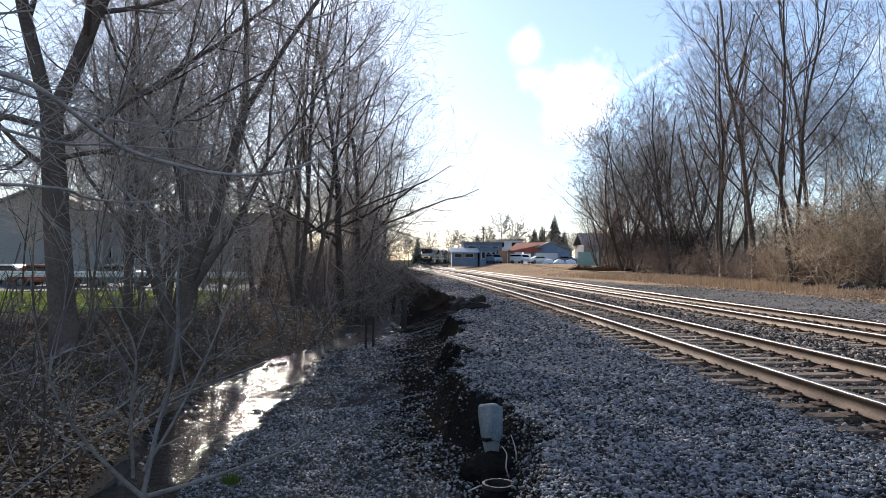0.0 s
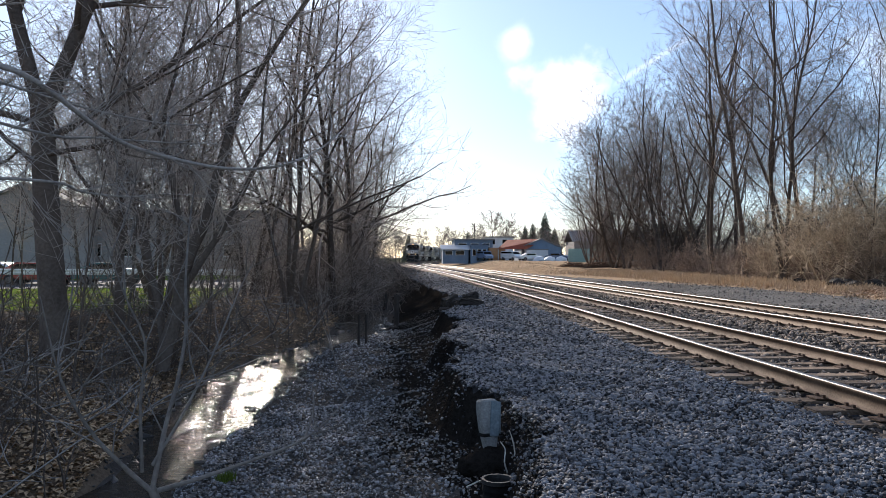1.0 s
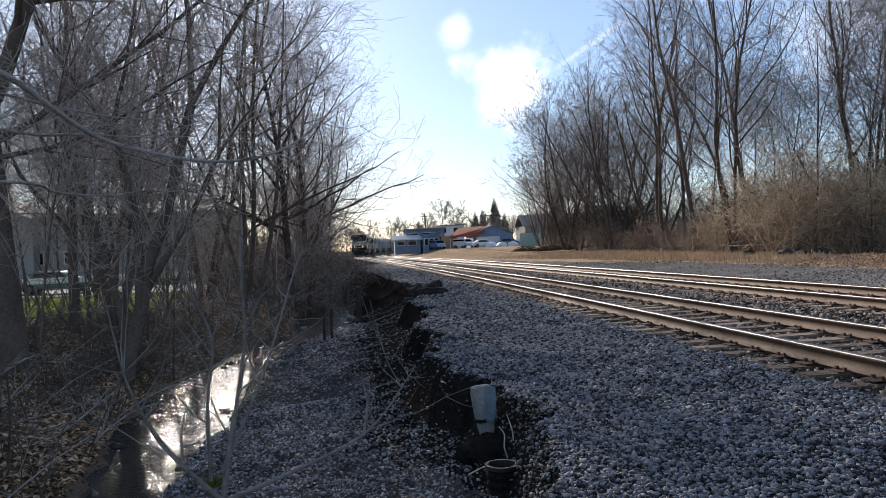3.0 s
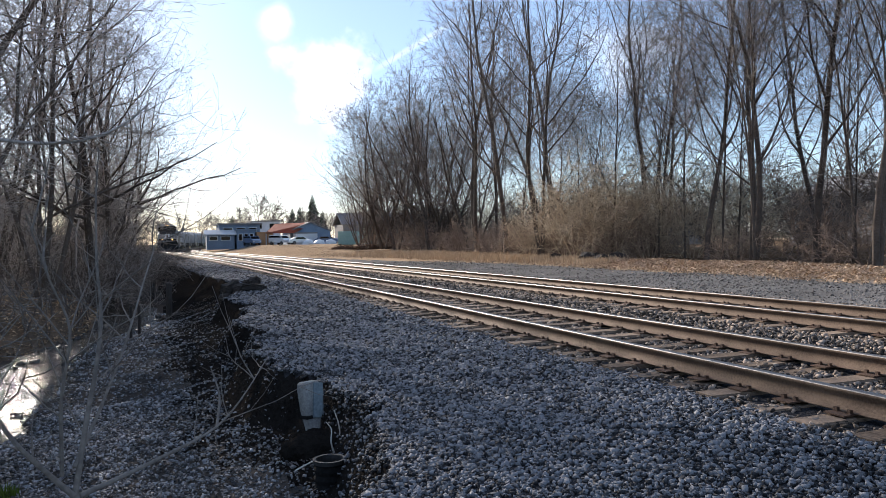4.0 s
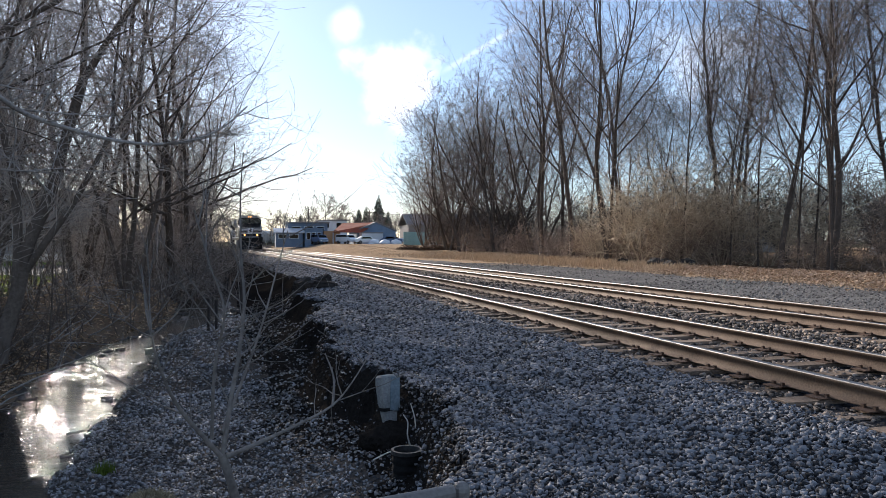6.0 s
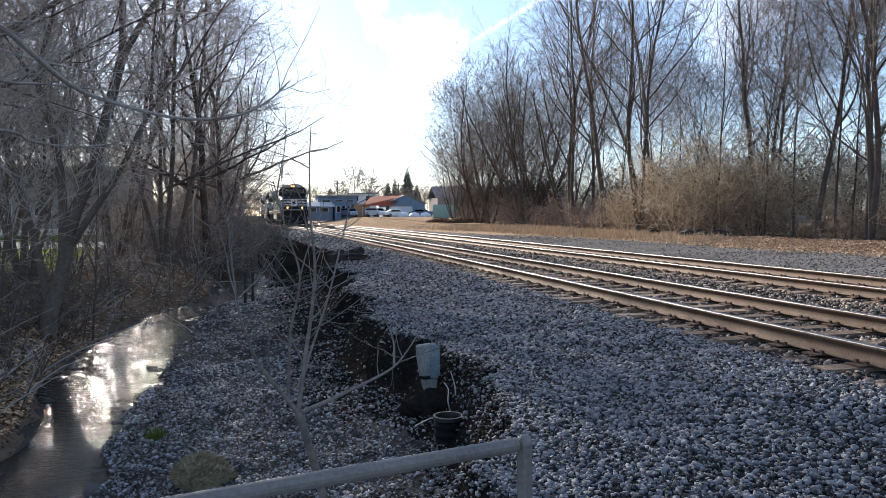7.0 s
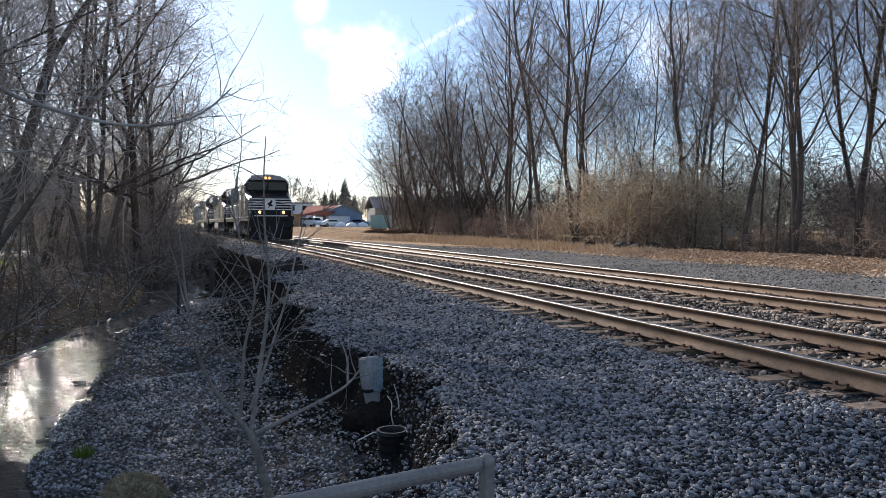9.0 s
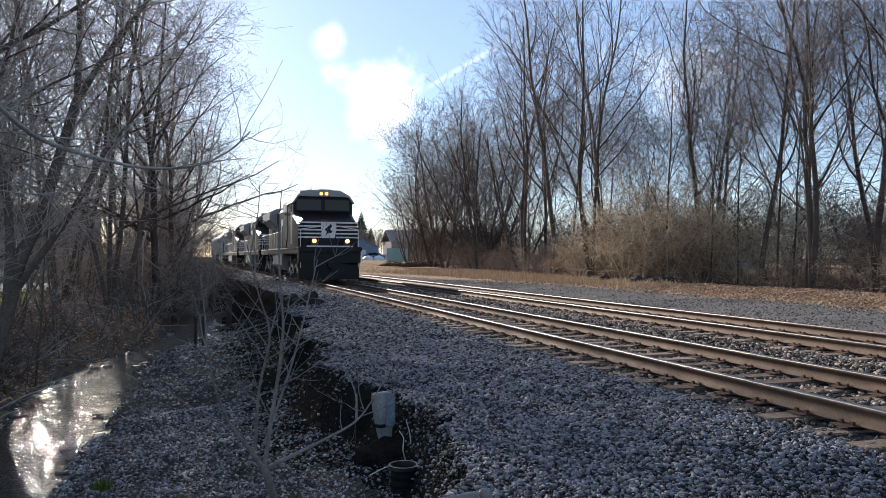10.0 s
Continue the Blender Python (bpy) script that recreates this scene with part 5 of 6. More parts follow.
def make_sapling():
    rng = random.Random(5)
    t = thing("sapling", "slender grey leafless sapling growing beside the railing", "sapling")
    g = float(height(-5.55, 3.75))
    wood, twigs = Tubes(), Tubes()
    limb_tube(wood, ((-5.55, 3.75, g - 0.1), (-5.6, 3.68, g * 0.4), (-5.72, 3.6, 0.29), (-5.78, 3.54, 0.55), (-5.82, 3.5, 0.7)), 0.0165, 0.0135)
    stems = (((-5.82, 3.5, 0.69), (-5.87, 3.44, 0.77), (-5.94, 3.38, 0.88), (-5.98, 3.32, 0.99), (-6.0, 3.26, 1.1), (-6.02, 3.2, 1.3)),
             ((-5.82, 3.5, 0.69), (-5.79, 3.53, 0.88), (-5.765, 3.57, 1.02), (-5.75, 3.6, 1.17), (-5.76, 3.63, 1.32), (-5.76, 3.67, 1.51), (-5.75, 3.7, 1.66)),
             ((-5.85, 3.5, 0.75), (-5.84, 3.45, 0.97), (-5.81, 3.4, 1.15), (-5.85, 3.35, 1.29), (-5.89, 3.3, 1.45)),
             ((-5.82, 3.5, 0.77), (-5.76, 3.6, 0.9), (-5.69, 3.7, 1.08), (-5.63, 3.8, 1.28), (-5.59, 3.9, 1.4)),
             ((-5.81, 3.5, 0.69), (-5.71, 3.64, 0.69), (-5.57, 3.78, 0.71), (-5.43, 3.92, 0.74), (-5.33, 4.06, 0.8), (-5.21, 4.2, 0.93)))
    for k, s in enumerate(stems):
        pts = limb_tube(wood, s, 0.0085 if k in (0, 1, 4) else 0.0058, 0.0016)
        side_twigs(rng, twigs, pts, 9, 0.34, 0.0026, 0.03, 4)
    limb_tube(wood, ((-5.42, 3.95, 0.735), (-5.4, 4.08, 0.82), (-5.42, 4.2, 0.9)), 0.0055, 0.0025)
    wood.mesh("stem", "sapling", t)
    tagged(twigs.mesh("twig", "sapling", t), kind="stuff")


make_sapling()


def make_overhang():
    """The creekside tree whose long limb reaches across the water near the railing."""
    rng = random.Random(6)
    t = thing("leaning_tree", "leaning creekside tree with a long low pale limb over the water", "tree")
    wood, twigs = Tubes(), Tubes()
    g = float(height(-10.6, 6.0))
    limb_tube(wood, ((-10.6, 6.0, g - 0.2), (-10.3, 6.05, 1.0), (-9.9, 6.1, 2.4), (-9.7, 6.3, 4.0), (-9.9, 6.7, 6.0), (-10.2, 7.2, 8.5)), 0.17, 0.06, 9)
    arms = (((-9.9, 6.1, 2.4), (-8.7, 6.3, 2.85), (-7.9, 6.45, 2.72), (-7.58, 6.5, 2.6), (-7.28, 7.07, 2.31), (-6.94, 7.36, 2.2), (-6.55, 7.64, 2.15), (-6.16, 7.93, 2.21), (-5.86, 8.21, 2.39), (-5.65, 8.5, 2.63)),
            ((-9.85, 6.15, 2.6), (-8.6, 6.6, 2.5), (-7.74, 7.0, 2.32), (-7.49, 7.33, 2.35), (-7.11, 7.67, 2.37), (-6.72, 8.0, 2.41)),
            ((-10.1, 6.1, 1.7), (-8.7, 6.6, 1.95), (-7.75, 7.0, 1.97), (-7.62, 7.33, 1.92), (-7.38, 7.67, 1.91), (-7.14, 8.0, 1.97)),
            ((-9.8, 6.2, 3.2), (-8.66, 8.0, 2.95), (-8.4, 8.5, 2.9), (-7.95, 9.0, 2.83), (-7.47, 9.5, 2.83), (-6.97, 10.0, 2.96)))
    for k, a in enumerate(arms):
        pts = limb_tube(wood, a, 0.026 if k == 0 else 0.017, 0.007 if k == 0 else 0.004)
        side_twigs(rng, twigs, pts, 34 if k == 0 else 24, 0.8, 0.006, 0.09)
    for p, d, ln, r in (((-9.75, 6.25, 3.5), (0.62, 0.6, 0.3), 2.9, 0.045), ((-9.85, 6.15, 2.9), (0.5, 0.85, 0.12), 2.6, 0.04), ((-9.7, 6.4, 4.4), (0.7, 0.45, 0.4), 2.8, 0.045), ((-9.8, 6.6, 5.4), (0.5, 0.7, 0.5), 3.6, 0.045),
                        ((-10.0, 6.1, 2.0), (0.6, 0.75, 0.02), 2.4, 0.03), ((-9.8, 6.4, 4.8), (0.1, 0.95, 0.25), 3.0, 0.04)):
        grow(rng, wood, twigs, Vector(p), Vector(d).normalized(), ln, r, 1, PLAN_LIMB)
    wood.mesh("trunk", "limb", t)
    twigs.mesh("crown", "limb", t)


make_overhang()


def make_railing():
    t = thing("pipe_railing", "worn grey galvanised pipe railing on the culvert headwall", "railing")
    a, b = Vector((-5.15, 3.15, 0.64)), Vector((-8.98, 2.14, 0.64))
    bm = bmesh.new()
    rod(bm, a + Vector((-0.03, -0.01, 0)), b, 0.0225, None, 14)
    part("top_rail", bm, "galvanised", t)
    bm = bmesh.new()
    bmesh.ops.create_uvsphere(bm, u_segments=12, v_segments=8, radius=0.027, matrix=Matrix.Translation(a))
    part("elbow", bm, "galvanised", t)
    for k in range(4):
        p = a.lerp(b, k / 3)
        bm = bmesh.new()
        rod(bm, (p.x, p.y, -0.36), (p.x, p.y, 0.63), 0.024, None, 12)
        rod(bm, (p.x, p.y, -0.36), (p.x, p.y, -0.34), 0.07, None, 12)
        part("post", bm, "galvanised", t)
    bm = bmesh.new()
    rod(bm, a + Vector((0, 0, -0.5)), b + Vector((0, 0, -0.5)), 0.02, None, 12)
    part("mid_rail", bm, "galvanised", t)
    bm = bmesh.new()
    turn = Matrix.Rotation(math.atan2(a.y - b.y, a.x - b.x), 3, "Z")
    c = (a + b) / 2 + turn @ Vector((0.12, -2.1, 0))
    box(bm, c.x, c.y, -0.5, 4.5, 4.6, 0.28, 0.03, turn)
    for s in (-1, 1):
        q = (a + b) / 2 + turn @ Vector((s * 1.7 + 0.1, -0.25, 0))
        box(bm, q.x, q.y, -1.2, 1.1, 0.4, 1.4, 0.02, turn)
    ob = part("culvert_headwall", bm, "concrete")
    tagged(ob, "plain concrete culvert headwall under the railing", "headwall", kind="structure")


make_railing()


def make_cable_post():
    t = thing("marker_post", "squat grey concrete post tilting in the eroded bank", "post")
    x, y, z = -4.19, 9.2, -0.09
    lean = Matrix.Translation((x, y, z)) @ Matrix.Rotation(radians(-4), 4, "Y") @ Matrix.Rotation(radians(-6), 4, "X") @ Matrix.Rotation(radians(18), 4, "Z") @ Matrix.Diagonal((0.82, 0.82, 1, 1))
    bm = bmesh.new()
    ring = []
    for zz, w, d in ((-0.95, 0.07, 0.065), (-0.5, 0.075, 0.07), (-0.3, 0.11, 0.09), (-0.1, 0.12, 0.1), (-0.02, 0.112, 0.098), (0.0, 0.09, 0.08)):
        ring.append([bm.verts.new((w * sx * k, d * sy * q, zz)) for sx, sy, k, q in ((-1, -1, 0.8, 1), (1, -1, 0.8, 1), (1, -1, 1, 0.8), (1, 1, 1, 0.8), (1, 1, 0.8, 1), (-1, 1, 0.8, 1), (-1, 1, 1, 0.8), (-1, -1, 1, 0.8))])
    for a, b in zip(ring, ring[1:]):
        for i in range(8):
            bm.faces.new((a[i], a[(i + 1) % 8], b[(i + 1) % 8], b[i]))
    bm.faces.new(ring[-1])
    bm.transform(lean)
    bmesh.ops.recalc_face_normals(bm, faces=bm.faces)
    part("body", bm, "post_concrete", t)
    bm = bmesh.new()
    box(bm, 0, 0, -0.36, 0.24, 0.2, 0.035, 0.008)
    bm.transform(lean)
    part("strap", bm, "black_plastic", t, "black strap")
    bm = bmesh.new()
    box(bm, 0.055, -0.098, -0.2, 0.125, 0.02, 0.36, 0.006, Matrix.Rotation(radians(9), 3, "Y"))
    box(bm, 0.128, -0.02, -0.2, 0.02, 0.17, 0.34, 0.006, Matrix.Rotation(radians(7), 3, "Y"))
    bm.transform(lean)
    part("wrap", bm, "tarp_blue", t, "torn blue-grey plastic wrap")
    bm = bmesh.new()
    bmesh.ops.create_icosphere(bm, subdivisions=4, radius=0.3)
    for v in bm.verts:
        v.co = Vector((v.co.x * 1.15, v.co.y, v.co.z * 0.85)) * (1 + 0.22 * noise.noise(v.co * 6) + 0.12 * noise.noise(v.co * 17))
    bm.transform(Matrix.Translation((x + 0.06, y - 0.1, -0.82)))
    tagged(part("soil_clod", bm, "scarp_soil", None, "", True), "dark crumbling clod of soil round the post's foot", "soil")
    pipe = thing("drain_pipe", "short black corrugated pipe stub standing in the bank", "pipe")
    def lathe(profile):
        bm = bmesh.new()
        rings = [[bm.verts.new((-4.2 + r * math.cos(a * math.pi / 12), 8.1 + r * math.sin(a * math.pi / 12), z)) for a in range(24)] for r, z in profile]
        for a, b in zip(rings, rings[1:]):
            for i in range(24):
                bm.faces.new((a[i], a[(i + 1) % 24], b[(i + 1) % 24], b[i]))
        return bm
    part("wall", lathe([(0.145 if k % 2 else 0.133, -1.3 + 0.04 * k) for k in range(18)]), "black_plastic", pipe)
    part("rim", lathe([(0.152, -0.64), (0.152, -0.605), (0.125, -0.605), (0.12, -0.64), (0.118, -1.2), (0.01, -1.21)]), "rim_plastic", pipe, "dusty worn rim")
    rng = random.Random(3)
    for k, pts in enumerate((((-4.02, 8.75, -0.75), (-4.06, 8.7, -0.62), (-4.05, 8.72, -0.5), (-4.1, 8.72, -0.42)), ((-3.92, 8.9, -0.7), (-3.94, 8.88, -0.5), (-3.99, 8.86, -0.34)), ((-4.45, 8.5, -0.8), (-4.3, 8.45, -0.72), (-4.2, 8.5, -0.74)))):
        tb = Tubes()
        limb_tube(tb, pts, 0.0085, 0.005, 6, 3)
        ob = tb.mesh("conduit_end", "pvc", None)
        tagged(ob, "pale broken cable end sticking out of the bank", "cable", "cable ends")


make_cable_post()


def make_debris():
    rng = random.Random(8)
    for k in range(9):
        bm = bmesh.new()
        box(bm, 0, 0, 0, rng.uniform(0.4, 0.75), rng.uniform(0.24, 0.34), rng.uniform(0.22, 0.32), 0.05)
        bmesh.ops.subdivide_edges(bm, edges=bm.edges[:], cuts=2)
        for v in bm.verts:
            v.co += unit(rng) * 0.045
        x, y = -3.1 + rng.uniform(-0.75, 0.4), 26.5 + rng.uniform(-0.7, 0.9)
        bm.transform(Matrix.Translation((x, y, float(height(x, y)) + 0.08 + 0.1 * (k % 3))) @ Matrix.Rotation(rng.uniform(0, 3.1), 4, "Z") @ Matrix.Rotation(rng.uniform(-0.35, 0.35), 4, "Y"))
        ob = part("broken_tie", bm, "rotten")
        tagged(ob, "dark rotten broken tie dumped on the shoulder", "timber", "broken ties")
    for k, (x, y, h) in enumerate(((-6.49, 25.0, 0.95), (-6.27, 25.1, 0.95), (-6.1, 40.5, 0.9), (-5.4, 31.5, 1.2))):
        bm = bmesh.new()
        g = float(height(x, y))
        rod(bm, (x, y, g - 0.2), (x + 0.02, y, max(g, -1.45) + h), 0.04 if k < 2 else 0.11, None, 8)
        ob = part("stake", bm, "rotten")
        tagged(ob, "dark weathered wooden stake at the creek edge", "stake", "stakes")
    for k in range(7):
        x, y = 15.4 + rng.uniform(-0.6, 1.2), 34.5 + 1.3 * k * 0.6
        bm = bmesh.new()
        bmesh.ops.create_icosphere(bm, subdivisions=2, radius=rng.uniform(0.25, 0.45))
        for v in bm.verts:
            v.co = Vector((v.co.x * 1.3, v.co.y, v.co.z * 0.7)) + unit(rng) * 0.06
        bm.transform(Matrix.Translation((x, y, float(height(x, y)) + 0.12)))
        ob = part("rubble_lump", bm, "rotten")
        tagged(ob, "dark lump of rubble in the dead grass", "rubble", "rubble lumps")
    # heaps of cut brush in front of the yard fence
    for k in range(6):
        t = thing("brush_pile", "heap of cut reddish-brown brush in front of the fence", "brush pile", "brush piles")
        tb = Tubes()
        x0, y0 = 14.6 + 1.15 * k, 93.5 + rng.uniform(-1.5, 1.5)
        z0 = float(height(x0, y0))
        for i in range(130):
            a, r, h = rng.uniform(0, 6.28), rng.random() ** 0.5, rng.random()
            p = Vector((x0 + 1.1 * r * math.cos(a), y0 + 0.8 * r * math.sin(a), z0 + 0.62 * h * (1 - r * r) + 0.03))
            d = unit(rng)
            d.z *= 0.35
            ln = rng.uniform(0.3, 0.8)
            tb.add([tuple(p - d * ln), tuple(p + unit(rng) * 0.05), tuple(p + d * ln)], [0.022, 0.03, 0.014], 4)
        tagged(tb.mesh("branch", "rust", t), kind="stuff")
    # small green tuft at the water's edge
    v, f = [], []
    for k in range(90):
        a, r = rng.uniform(0, 6.28), 0.13 * rng.random() ** 0.5
        x, y = -7.23 + r * math.cos(a), 10.66 + r * math.sin(a)
        z, h = float(height(x, y)), rng.uniform(0.07, 0.17)
        q, w = rng.uniform(0, 6.28), rng.uniform(0.008, 0.016)
        v += [(x - w * math.cos(q), y - w * math.sin(q), z - 0.01), (x + w * math.cos(q), y + w * math.sin(q), z - 0.01), (x + rng.uniform(-0.06, 0.06), y + rng.uniform(-0.06, 0.06), z + h)]
        f.append((3 * k, 3 * k + 1, 3 * k + 2))
    tagged(fast("grass_tuft", v, f, "lawn"), "small fresh green grass tuft at the water's edge", "grass", kind="stuff")
    # mossy rock below the railing
    bm = bmesh.new()
    bmesh.ops.create_icosphere(bm, subdivisions=5, radius=0.24)
    for v in bm.verts:
        v.co = Vector((v.co.x * 1.15, v.co.y, v.co.z * 0.8)) * (1 + 0.2 * noise.noise(v.co * 4) + 0.09 * noise.noise(v.co * 14) + 0.05 * noise.noise(v.co * 34))
    bm.transform(Matrix.Translation((-6.55, 8.75, -1.22)))
    tips = [(v.co.copy(), v.normal.copy()) for v in bm.verts if v.normal.z > -0.1]
    ob = part("mossy_rock", bm, "moss", None, "", True)
    tagged(ob, "rounded rock covered with tan moss at the water's edge", "rock")
    v, f = [], []
    for k in range(2600):
        p, n = rng.choice(tips)
        side = unit(rng) * 0.007
        v += [tuple(p + side), tuple(p - side), tuple(p + n * rng.uniform(0.015, 0.05) + unit(rng) * 0.025)]
        f.append((3 * k, 3 * k + 1, 3 * k + 2))
    tagged(fast("moss_cover", v, f, "moss", ob), kind="stuff")


M["rotten"] = surf("rotten", (0.012, 0.01, 0.009), (0.06, 0.048, 0.04), 4, 30, 0.95, bump=0.9, dist=0.02, vary=0.3)
make_debris()

# ---- buildings, vehicles and poles ----


def house(name, label, x0, x1, y0, y1, z0, z1, wall, roof, ridge=0.0, axis="x", eave=0.4, windows=(), doors=()):
    """A building: four thick walls, a flat or pitched roof, windows and doors on its near face."""
    t = thing(name, label, "building")
    w = 0.25
    for (a, b, c, d) in ((x0, x1, y0, y0 + w), (x0, x1, y1 - w, y1), (x0, x0 + w, y0 + w, y1 - w), (x1 - w, x1, y0 + w, y1 - w)):
        bm = bmesh.new()
        box(bm, (a + b) / 2, (c + d) / 2, (z0 + z1) / 2 - 0.3, b - a, d - c, z1 - z0 + 0.6)
        part("wall", bm, wall, t)
    bm = bmesh.new()
    if ridge and axis == "x":
        mid = (y0 + y1) / 2
        prism(bm, ((y0 - eave, z1 - 0.1), (mid, z1 + ridge), (y1 + eave, z1 - 0.1), (y1 + eave, z1 + 0.1), (mid, z1 + ridge + 0.2), (y0 - eave, z1 + 0.1)), x0 - eave, x1 + eave, "x")
    elif ridge:
        mid = (x0 + x1) / 2
        prism(bm, ((x0 - eave, z1 - 0.1), (mid, z1 + ridge), (x1 + eave, z1 - 0.1), (x1 + eave, z1 + 0.1), (mid, z1 + ridge + 0.2), (x0 - eave, z1 + 0.1)), y0 - eave, y1 + eave, "y")
        g = bmesh.new()
        prism(g, ((x0, z1 - 0.05), (x1, z1 - 0.05), (mid, z1 + ridge)), y0 + 0.05, y0 + 0.25, "y")
        part("gable", g, wall, t)
    else:
        box(bm, (x0 + x1) / 2, (y0 + y1) / 2, z1 + 0.1, x1 - x0 + 2 * eave, y1 - y0 + 2 * eave, 0.26, 0.03)
    part("roof", bm, roof, t)
    for (wx, wz, ww, wh) in windows:
        bm = bmesh.new()
        box(bm, wx, y0 - 0.02, wz, ww + 0.16, 0.06, wh + 0.16, 0.01)
        win = part("window", bm, "loco_white", t)
        bm = bmesh.new()
        box(bm, wx, y0 - 0.055, wz, ww, 0.03, wh)
        part("pane", bm, "window_dark", win)
    for (wx, ww, wh, m) in doors:
        bm = bmesh.new()
        box(bm, wx, y0 - 0.03, z0 + wh / 2, ww, 0.08, wh, 0.01)
        part("door", bm, m, t)
    return t


def make_buildings():
    g = 0.8
    house("station_building", "two-storey blue-grey flat-roofed building beside the tracks", 4.6, 12.2, 152, 160, g, 4.9, "slate_wall", "grey_roof", windows=((6.2, 3.9, 1.6, 0.6), (8.6, 3.9, 1.6, 0.6), (10.8, 3.9, 1.4, 0.6)))
    house("station_annex", "pale blue single-storey annex with flat roof", 7.6, 11.0, 149.6, 151.8, g, 3.7, "blue_wall", "slate_wall", eave=0.25, windows=((8.3, 2.4, 0.6, 1.2), (9.3, 2.4, 0.6, 1.2), (10.3, 2.4, 0.6, 1.2)))
    house("platform_shelter", "low open-fronted shelter with a pale pitched roof", 2.2, 7.2, 150, 154, g, 3.0, "slate_wall", "white_wall", 0.7, "x", windows=((3.4, 2.3, 1.4, 0.7), (5.6, 2.3, 1.6, 0.7)))
    house("timber_store", "orange-brown timber storage shed", 11.2, 14.3, 149, 153, g, 3.1, "orange_wood", "orange_wood", eave=0.05)
    t = house("red_roof_workshop", "blue workshop with a rust-red sloping metal roof", 17.6, 25.4, 150, 160, g, 3.4, "blue_wall", "grey_roof", 1.6, "y", 0.3, windows=((19.0, 2.2, 1.2, 0.9),))
    bm = bmesh.new()
    v = [bm.verts.new(p) for p in ((12.6, 148.6, 3.05), (18.4, 148.6, 3.05), (22.4, 152.0, 5.15), (15.6, 156.0, 5.0))]
    bm.faces.new(v)
    bmesh.ops.solidify(bm, geom=bm.faces[:], thickness=0.15)
    part("lean_to_roof", bm, "red_roof", t, "rust-red metal roof slope")
    for x in (12.9, 15.5, 18.1):
        bm = bmesh.new()
        rod(bm, (x, 148.9, g - 0.2), (x, 148.9, 3.05), 0.09)
        part("roof_post", bm, "white_wall", t)
    house("white_store", "small pale block store in front of the workshop", 18.3, 22.4, 147.5, 149.7, g, 2.9, "white_wall", "grey_roof", eave=0.05)
    house("grey_house", "long grey house with pitched roof behind the fence", 28, 46, 150, 158, g, 4.6, "brown_wall", "grey_roof", 2.2, "x", windows=((30, 2.5, 1.0, 0.9), (32.5, 2.5, 1.0, 0.9), (35, 2.5, 1.0, 0.9), (38, 2.5, 1.0, 0.9)))
    house("upper_house", "pale house on rising ground in the distance", 14.5, 21, 186, 196, 1.0, 6.3, "white_wall", "grey_roof", eave=0.3, windows=((16, 5.2, 1.2, 1.2), (19, 5.2, 1.2, 1.2), (20.2, 5.2, 1.0, 1.2)))
    # teal board fence
    t = thing("board_fence", "weathered teal board fence at the yard's edge", "fence")
    for k in range(60):
        bm = bmesh.new()
        box(bm, 21.6 + 0.25 * k, 125 + 0.02 * k, g + 1.1 - 0.15, 0.235, 0.03, 2.3 + 0.03 * (k % 3))
        part("board", bm, "teal_wall", t)
    # long grey hall beyond the lawn and road
    rows = [(-44 + 3.2 * k, z, 1.3, 1.1) for k in range(8) for z in (2.0, 4.4)]
    house("brick_hall", "long dull grey two-storey building across the road", -58, -17.5, 75, 90, -0.5, 5.6, "grey_wall", "grey_roof", eave=0.5, windows=rows, doors=((-37.4, 1.2, 2.2, "loco_white"),))
    house("gabled_wing", "grey gabled wing of the building across the road", -46, -34, 73.5, 84, -0.5, 5.4, "grey_wall", "grey_roof", 2.6, "y")
    # house seen through the right-hand wood
    house("pale_house", "pale grey house glimpsed through bare trees", 52, 64, 50, 60, 0.1, 4.6, "grey_wall", "grey_roof", 2.0, "y", windows=((55, 2.0, 1.2, 1.3), (60, 2.0, 1.2, 1.3)))
    house("pale_garage", "low pale outbuilding behind the trees", 46, 56, 78, 88, 0.1, 3.2, "grey_wall", "grey_roof", 1.5, "x")
    # crash barrier along the road
    t = thing("guard_rail", "white steel guard rail along the road", "guard rail")
    bm = bmesh.new()
    prism(bm, ((47.0, 0.32), (46.95, 0.42), (47.02, 0.5), (46.95, 0.58), (47.0, 0.66), (47.06, 0.66), (47.06, 0.32)), -60, -15, "x")
    part("beam", bm, "loco_white", t)
    for k in range(23):
        bm = bmesh.new()
        box(bm, -59.5 + 2 * k, 47.12, 0.02, 0.12, 0.12, 1.2)
        part("post", bm, "galvanised", t)


make_buildings()

CAR = ((0.0, 0.35), (0.02, 0.75), (0.15, 0.9), (1.05, 1.02), (1.75, 1.42), (3.2, 1.45), (4.05, 1.0), (4.4, 0.92), (4.5, 0.6), (4.48, 0.35))
VAN = ((0.0, 0.4), (0.02, 0.9), (0.6, 1.12), (1.3, 1.75), (4.5, 1.8), (4.7, 1.6), (4.75, 0.4))
PICKUP = ((0.0, 0.5), (0.02, 1.0), (1.4, 1.12), (2.0, 1.75), (3.3, 1.78), (3.45, 1.15), (5.4, 1.12), (5.42, 0.5))


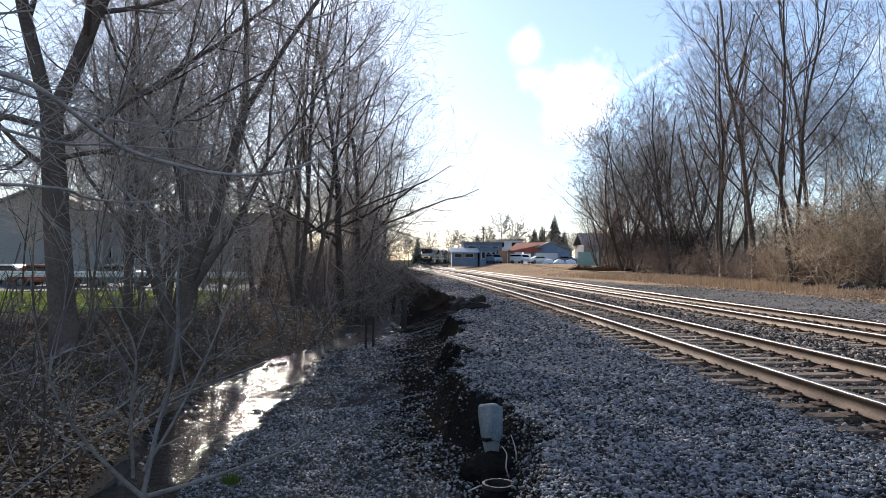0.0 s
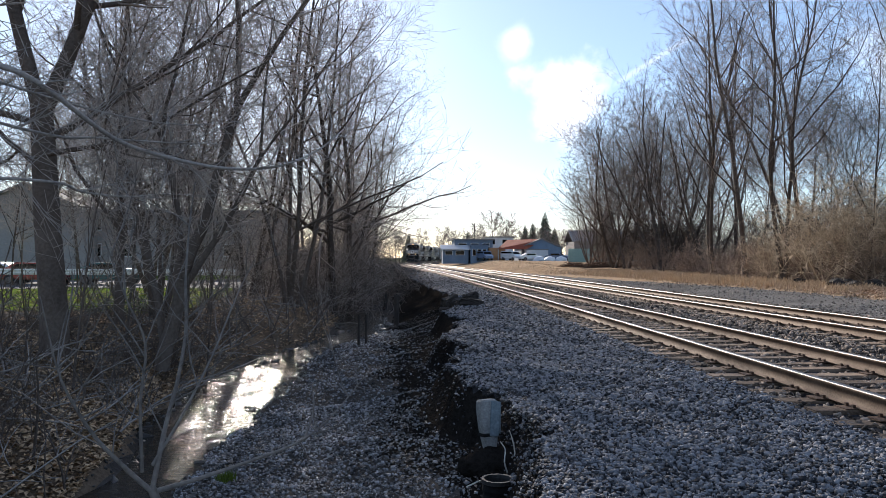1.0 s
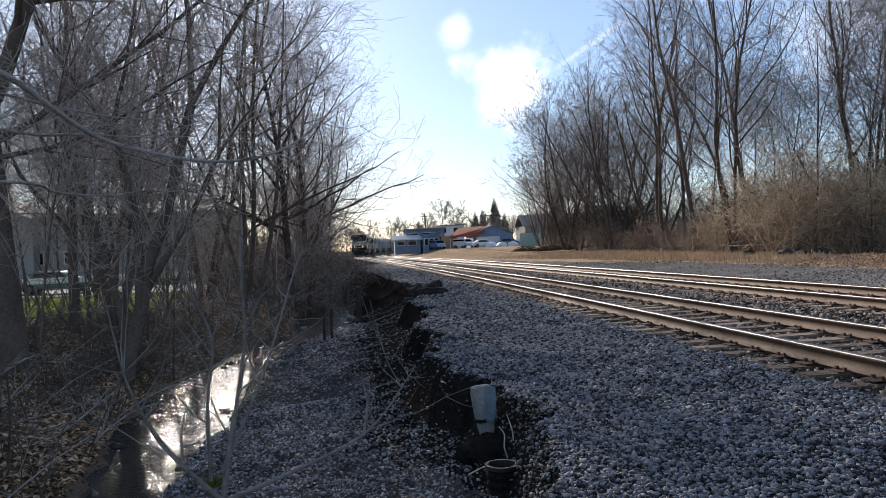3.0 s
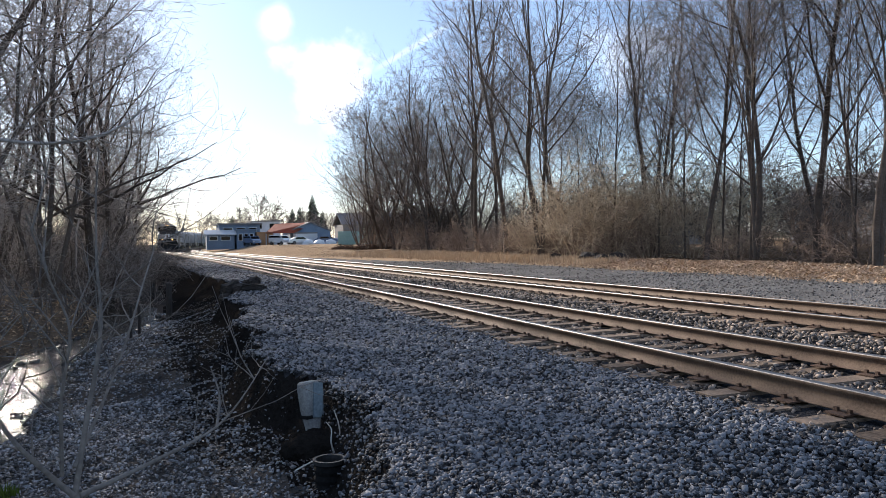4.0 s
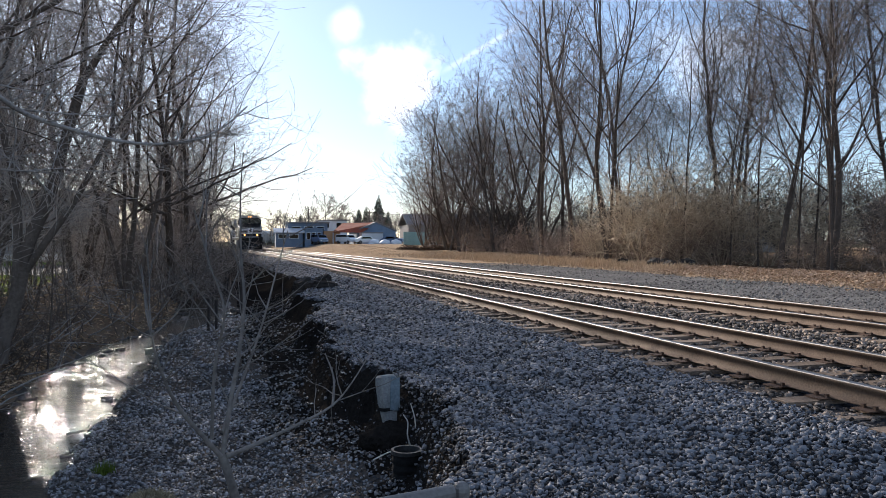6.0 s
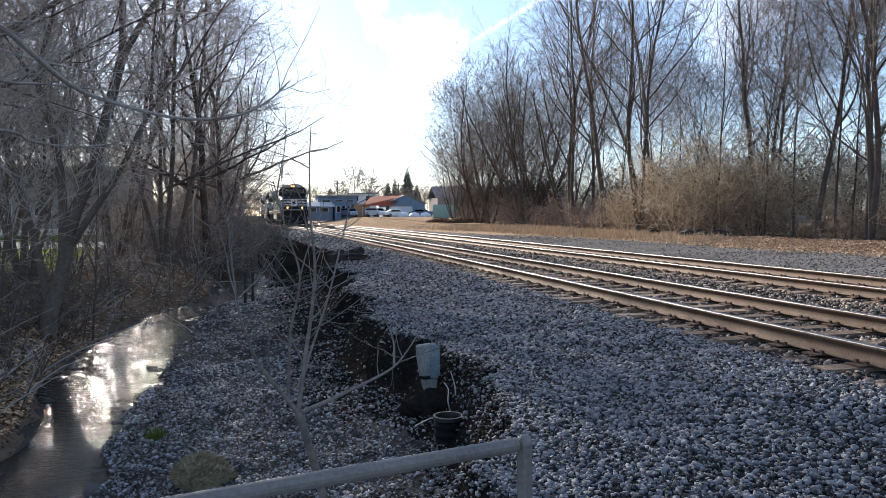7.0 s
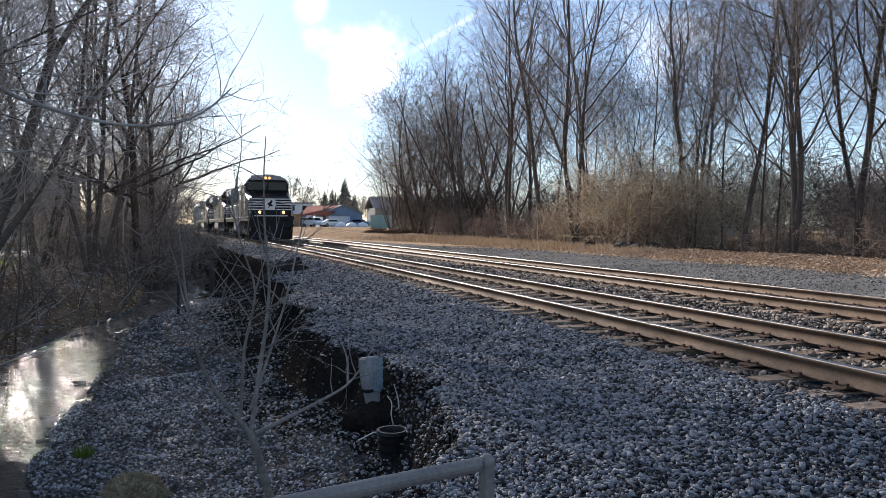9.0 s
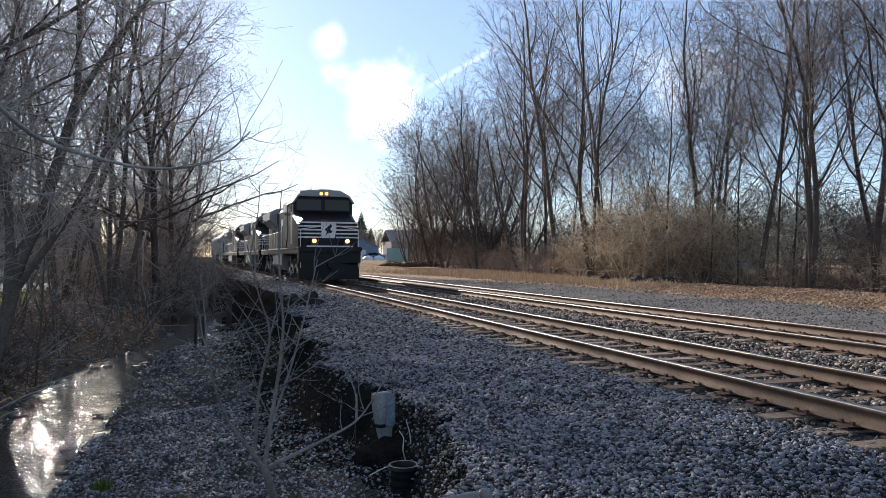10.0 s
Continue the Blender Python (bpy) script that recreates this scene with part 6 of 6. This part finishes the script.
def vehicle(name, label, outline, paint, x, y, z, turn, width=1.78):
    t = thing(name, label, "car" if name != "pickup_truck" else "truck", "parked vehicles", at=Matrix.Translation((x, y, z)) @ Matrix.Rotation(radians(turn), 4, "Z"))
    bm = bmesh.new()
    prism(bm, outline, -width / 2, width / 2, "x")
    bmesh.ops.bevel(bm, geom=[e for e in bm.edges if abs(e.verts[0].co.x - e.verts[1].co.x) < 0.01], offset=0.08, segments=2, affect="EDGES")
    part("body", bm, paint, t, "", False)
    top = max(p[1] for p in outline)
    ys = [p[0] for p in outline if p[1] > top - 0.08]
    for s in (-1, 1):
        bm = bmesh.new()
        prism(bm, ((ys[0] - 0.45, top - 0.45), (ys[0] + 0.05, top - 0.12), (ys[-1] - 0.05, top - 0.12), (ys[-1] + 0.3 if outline is CAR else ys[-1] - 0.05, top - 0.45)), s * (width / 2 + 0.004), s * (width / 2 + 0.012), "x")
        part("side_window", bm, "window_dark", t)
        for wy in (0.85, outline[-1][0] - 0.9):
            bm = bmesh.new()
            rod(bm, (s * (width / 2 - 0.16), wy, 0.33), (s * (width / 2 + 0.02), wy, 0.33), 0.33, None, 18)
            tyre = part("wheel", bm, "rubber", t)
            bm = bmesh.new()
            rod(bm, (s * (width / 2 + 0.01), wy, 0.33), (s * (width / 2 + 0.03), wy, 0.33), 0.2, None, 14)
            part("rim", bm, "galvanised", tyre)
        bm = bmesh.new()
        box(bm, s * width * 0.36, 0.03, 0.68, 0.32, 0.06, 0.14, 0.02)
        part("headlamp", bm, "loco_white", t)
    bm = bmesh.new()
    k = next(i for i, p in enumerate(outline) if p[1] > top - 0.08)
    p, q = Vector((0, *outline[k - 1])), Vector((0, *outline[k]))
    n = Vector((0, -(q.z - p.z), q.y - p.y)).normalized() * 0.012
    a, b = p.lerp(q, 0.12) + n, p.lerp(q, 0.85) + n
    v = [bm.verts.new(c) for c in ((-width * 0.44, a.y, a.z), (width * 0.44, a.y, a.z), (width * 0.4, b.y, b.z), (-width * 0.4, b.y, b.z))]
    bm.faces.new(v)
    bmesh.ops.solidify(bm, geom=bm.faces[:], thickness=0.008)
    part("windscreen", bm, "window_dark", t)
    return t


def make_vehicles():
    g = 0.86
    vehicle("parked_van", "pale blue parked van by the station annex", VAN, "car_blue", 10.9, 146.0, g, 18)
    vehicle("parked_van", "white parked van in the yard", VAN, "car_white", 16.4, 145.0, g, 30)
    vehicle("parked_car", "dark blue parked car in the yard", CAR, "car_blue", 25.6, 143.5, g, 60)
    vehicle("parked_car", "silver parked car in the yard", CAR, "car_white", 20.8, 144.5, g, 95)
    vehicle("pickup_truck", "white pickup truck in the yard", PICKUP, "car_white", 28.2, 142.0, g, 25, 1.95)
    z = -0.44
    vehicle("parked_car", "dark red parked car across the lawn", CAR, "car_red", -26.6, 52, z, 90)
    vehicle("parked_car", "teal parked car across the lawn", CAR, "car_teal", -22.3, 53, z, 95)
    vehicle("parked_car", "silver parked car at the roadside", CAR, "car_white", -30.5, 55, z, 90)
    # tarpaulin-covered heaps in the yard
    rng = random.Random(12)
    for x, y in ((21.6, 141.5), (23.6, 141), (19.6, 142)):
        bm = bmesh.new()
        bmesh.ops.create_icosphere(bm, subdivisions=3, radius=1.0)
        for v in bm.verts:
            v.co = Vector((v.co.x * 1.1, v.co.y, max(v.co.z, 0) * 0.9)) * (1 + 0.2 * noise.noise(v.co * 2 + Vector((x, y, 0))))
        bm.transform(Matrix.Translation((x, y, float(height(x, y)) - 0.05)))
        ob = part("tarpaulin_heap", bm, "tarp", None, "", True)
        tagged(ob, "heap under a pale tarpaulin in the yard", "heap", "tarpaulin heaps")
    # pole and overhead wire
    poles = []
    for x, y, h in ((9.7, 165, 8.6), (24.5, 175, 8.6), (52, 185, 8.6)):
        t = thing("utility_pole", "weathered wooden utility pole with a crossarm", "utility pole", "utility poles")
        bm = bmesh.new()
        rod(bm, (x, y, 0.4), (x, y, h), 0.15, 0.1)
        part("pole", bm, "pole_wood", t)
        bm = bmesh.new()
        box(bm, x, y, h - 0.6, 2.2, 0.12, 0.12)
        part("crossarm", bm, "pole_wood", t)
        poles.append((x, y, h - 0.5))
    tb = Tubes()
    for a, b in zip(poles, poles[1:]):
        pts = [tuple(Vector(a).lerp(Vector(b), i / 10) - Vector((0, 0, 2.4 * (i / 10) * (1 - i / 10)))) for i in range(11)]
        tb.add(pts, [0.03] * 11, 4)
    ob = tb.mesh("overhead_wire", "black_plastic", None)
    tagged(ob, "overhead utility wire slung between the poles", "wire")


make_vehicles()


def motions():
    for ob, back, length in TRAIN:
        walk(ob, [(k * 0.5, train_pose(k * 0.5, back, length)) for k in range(21)])


motions()
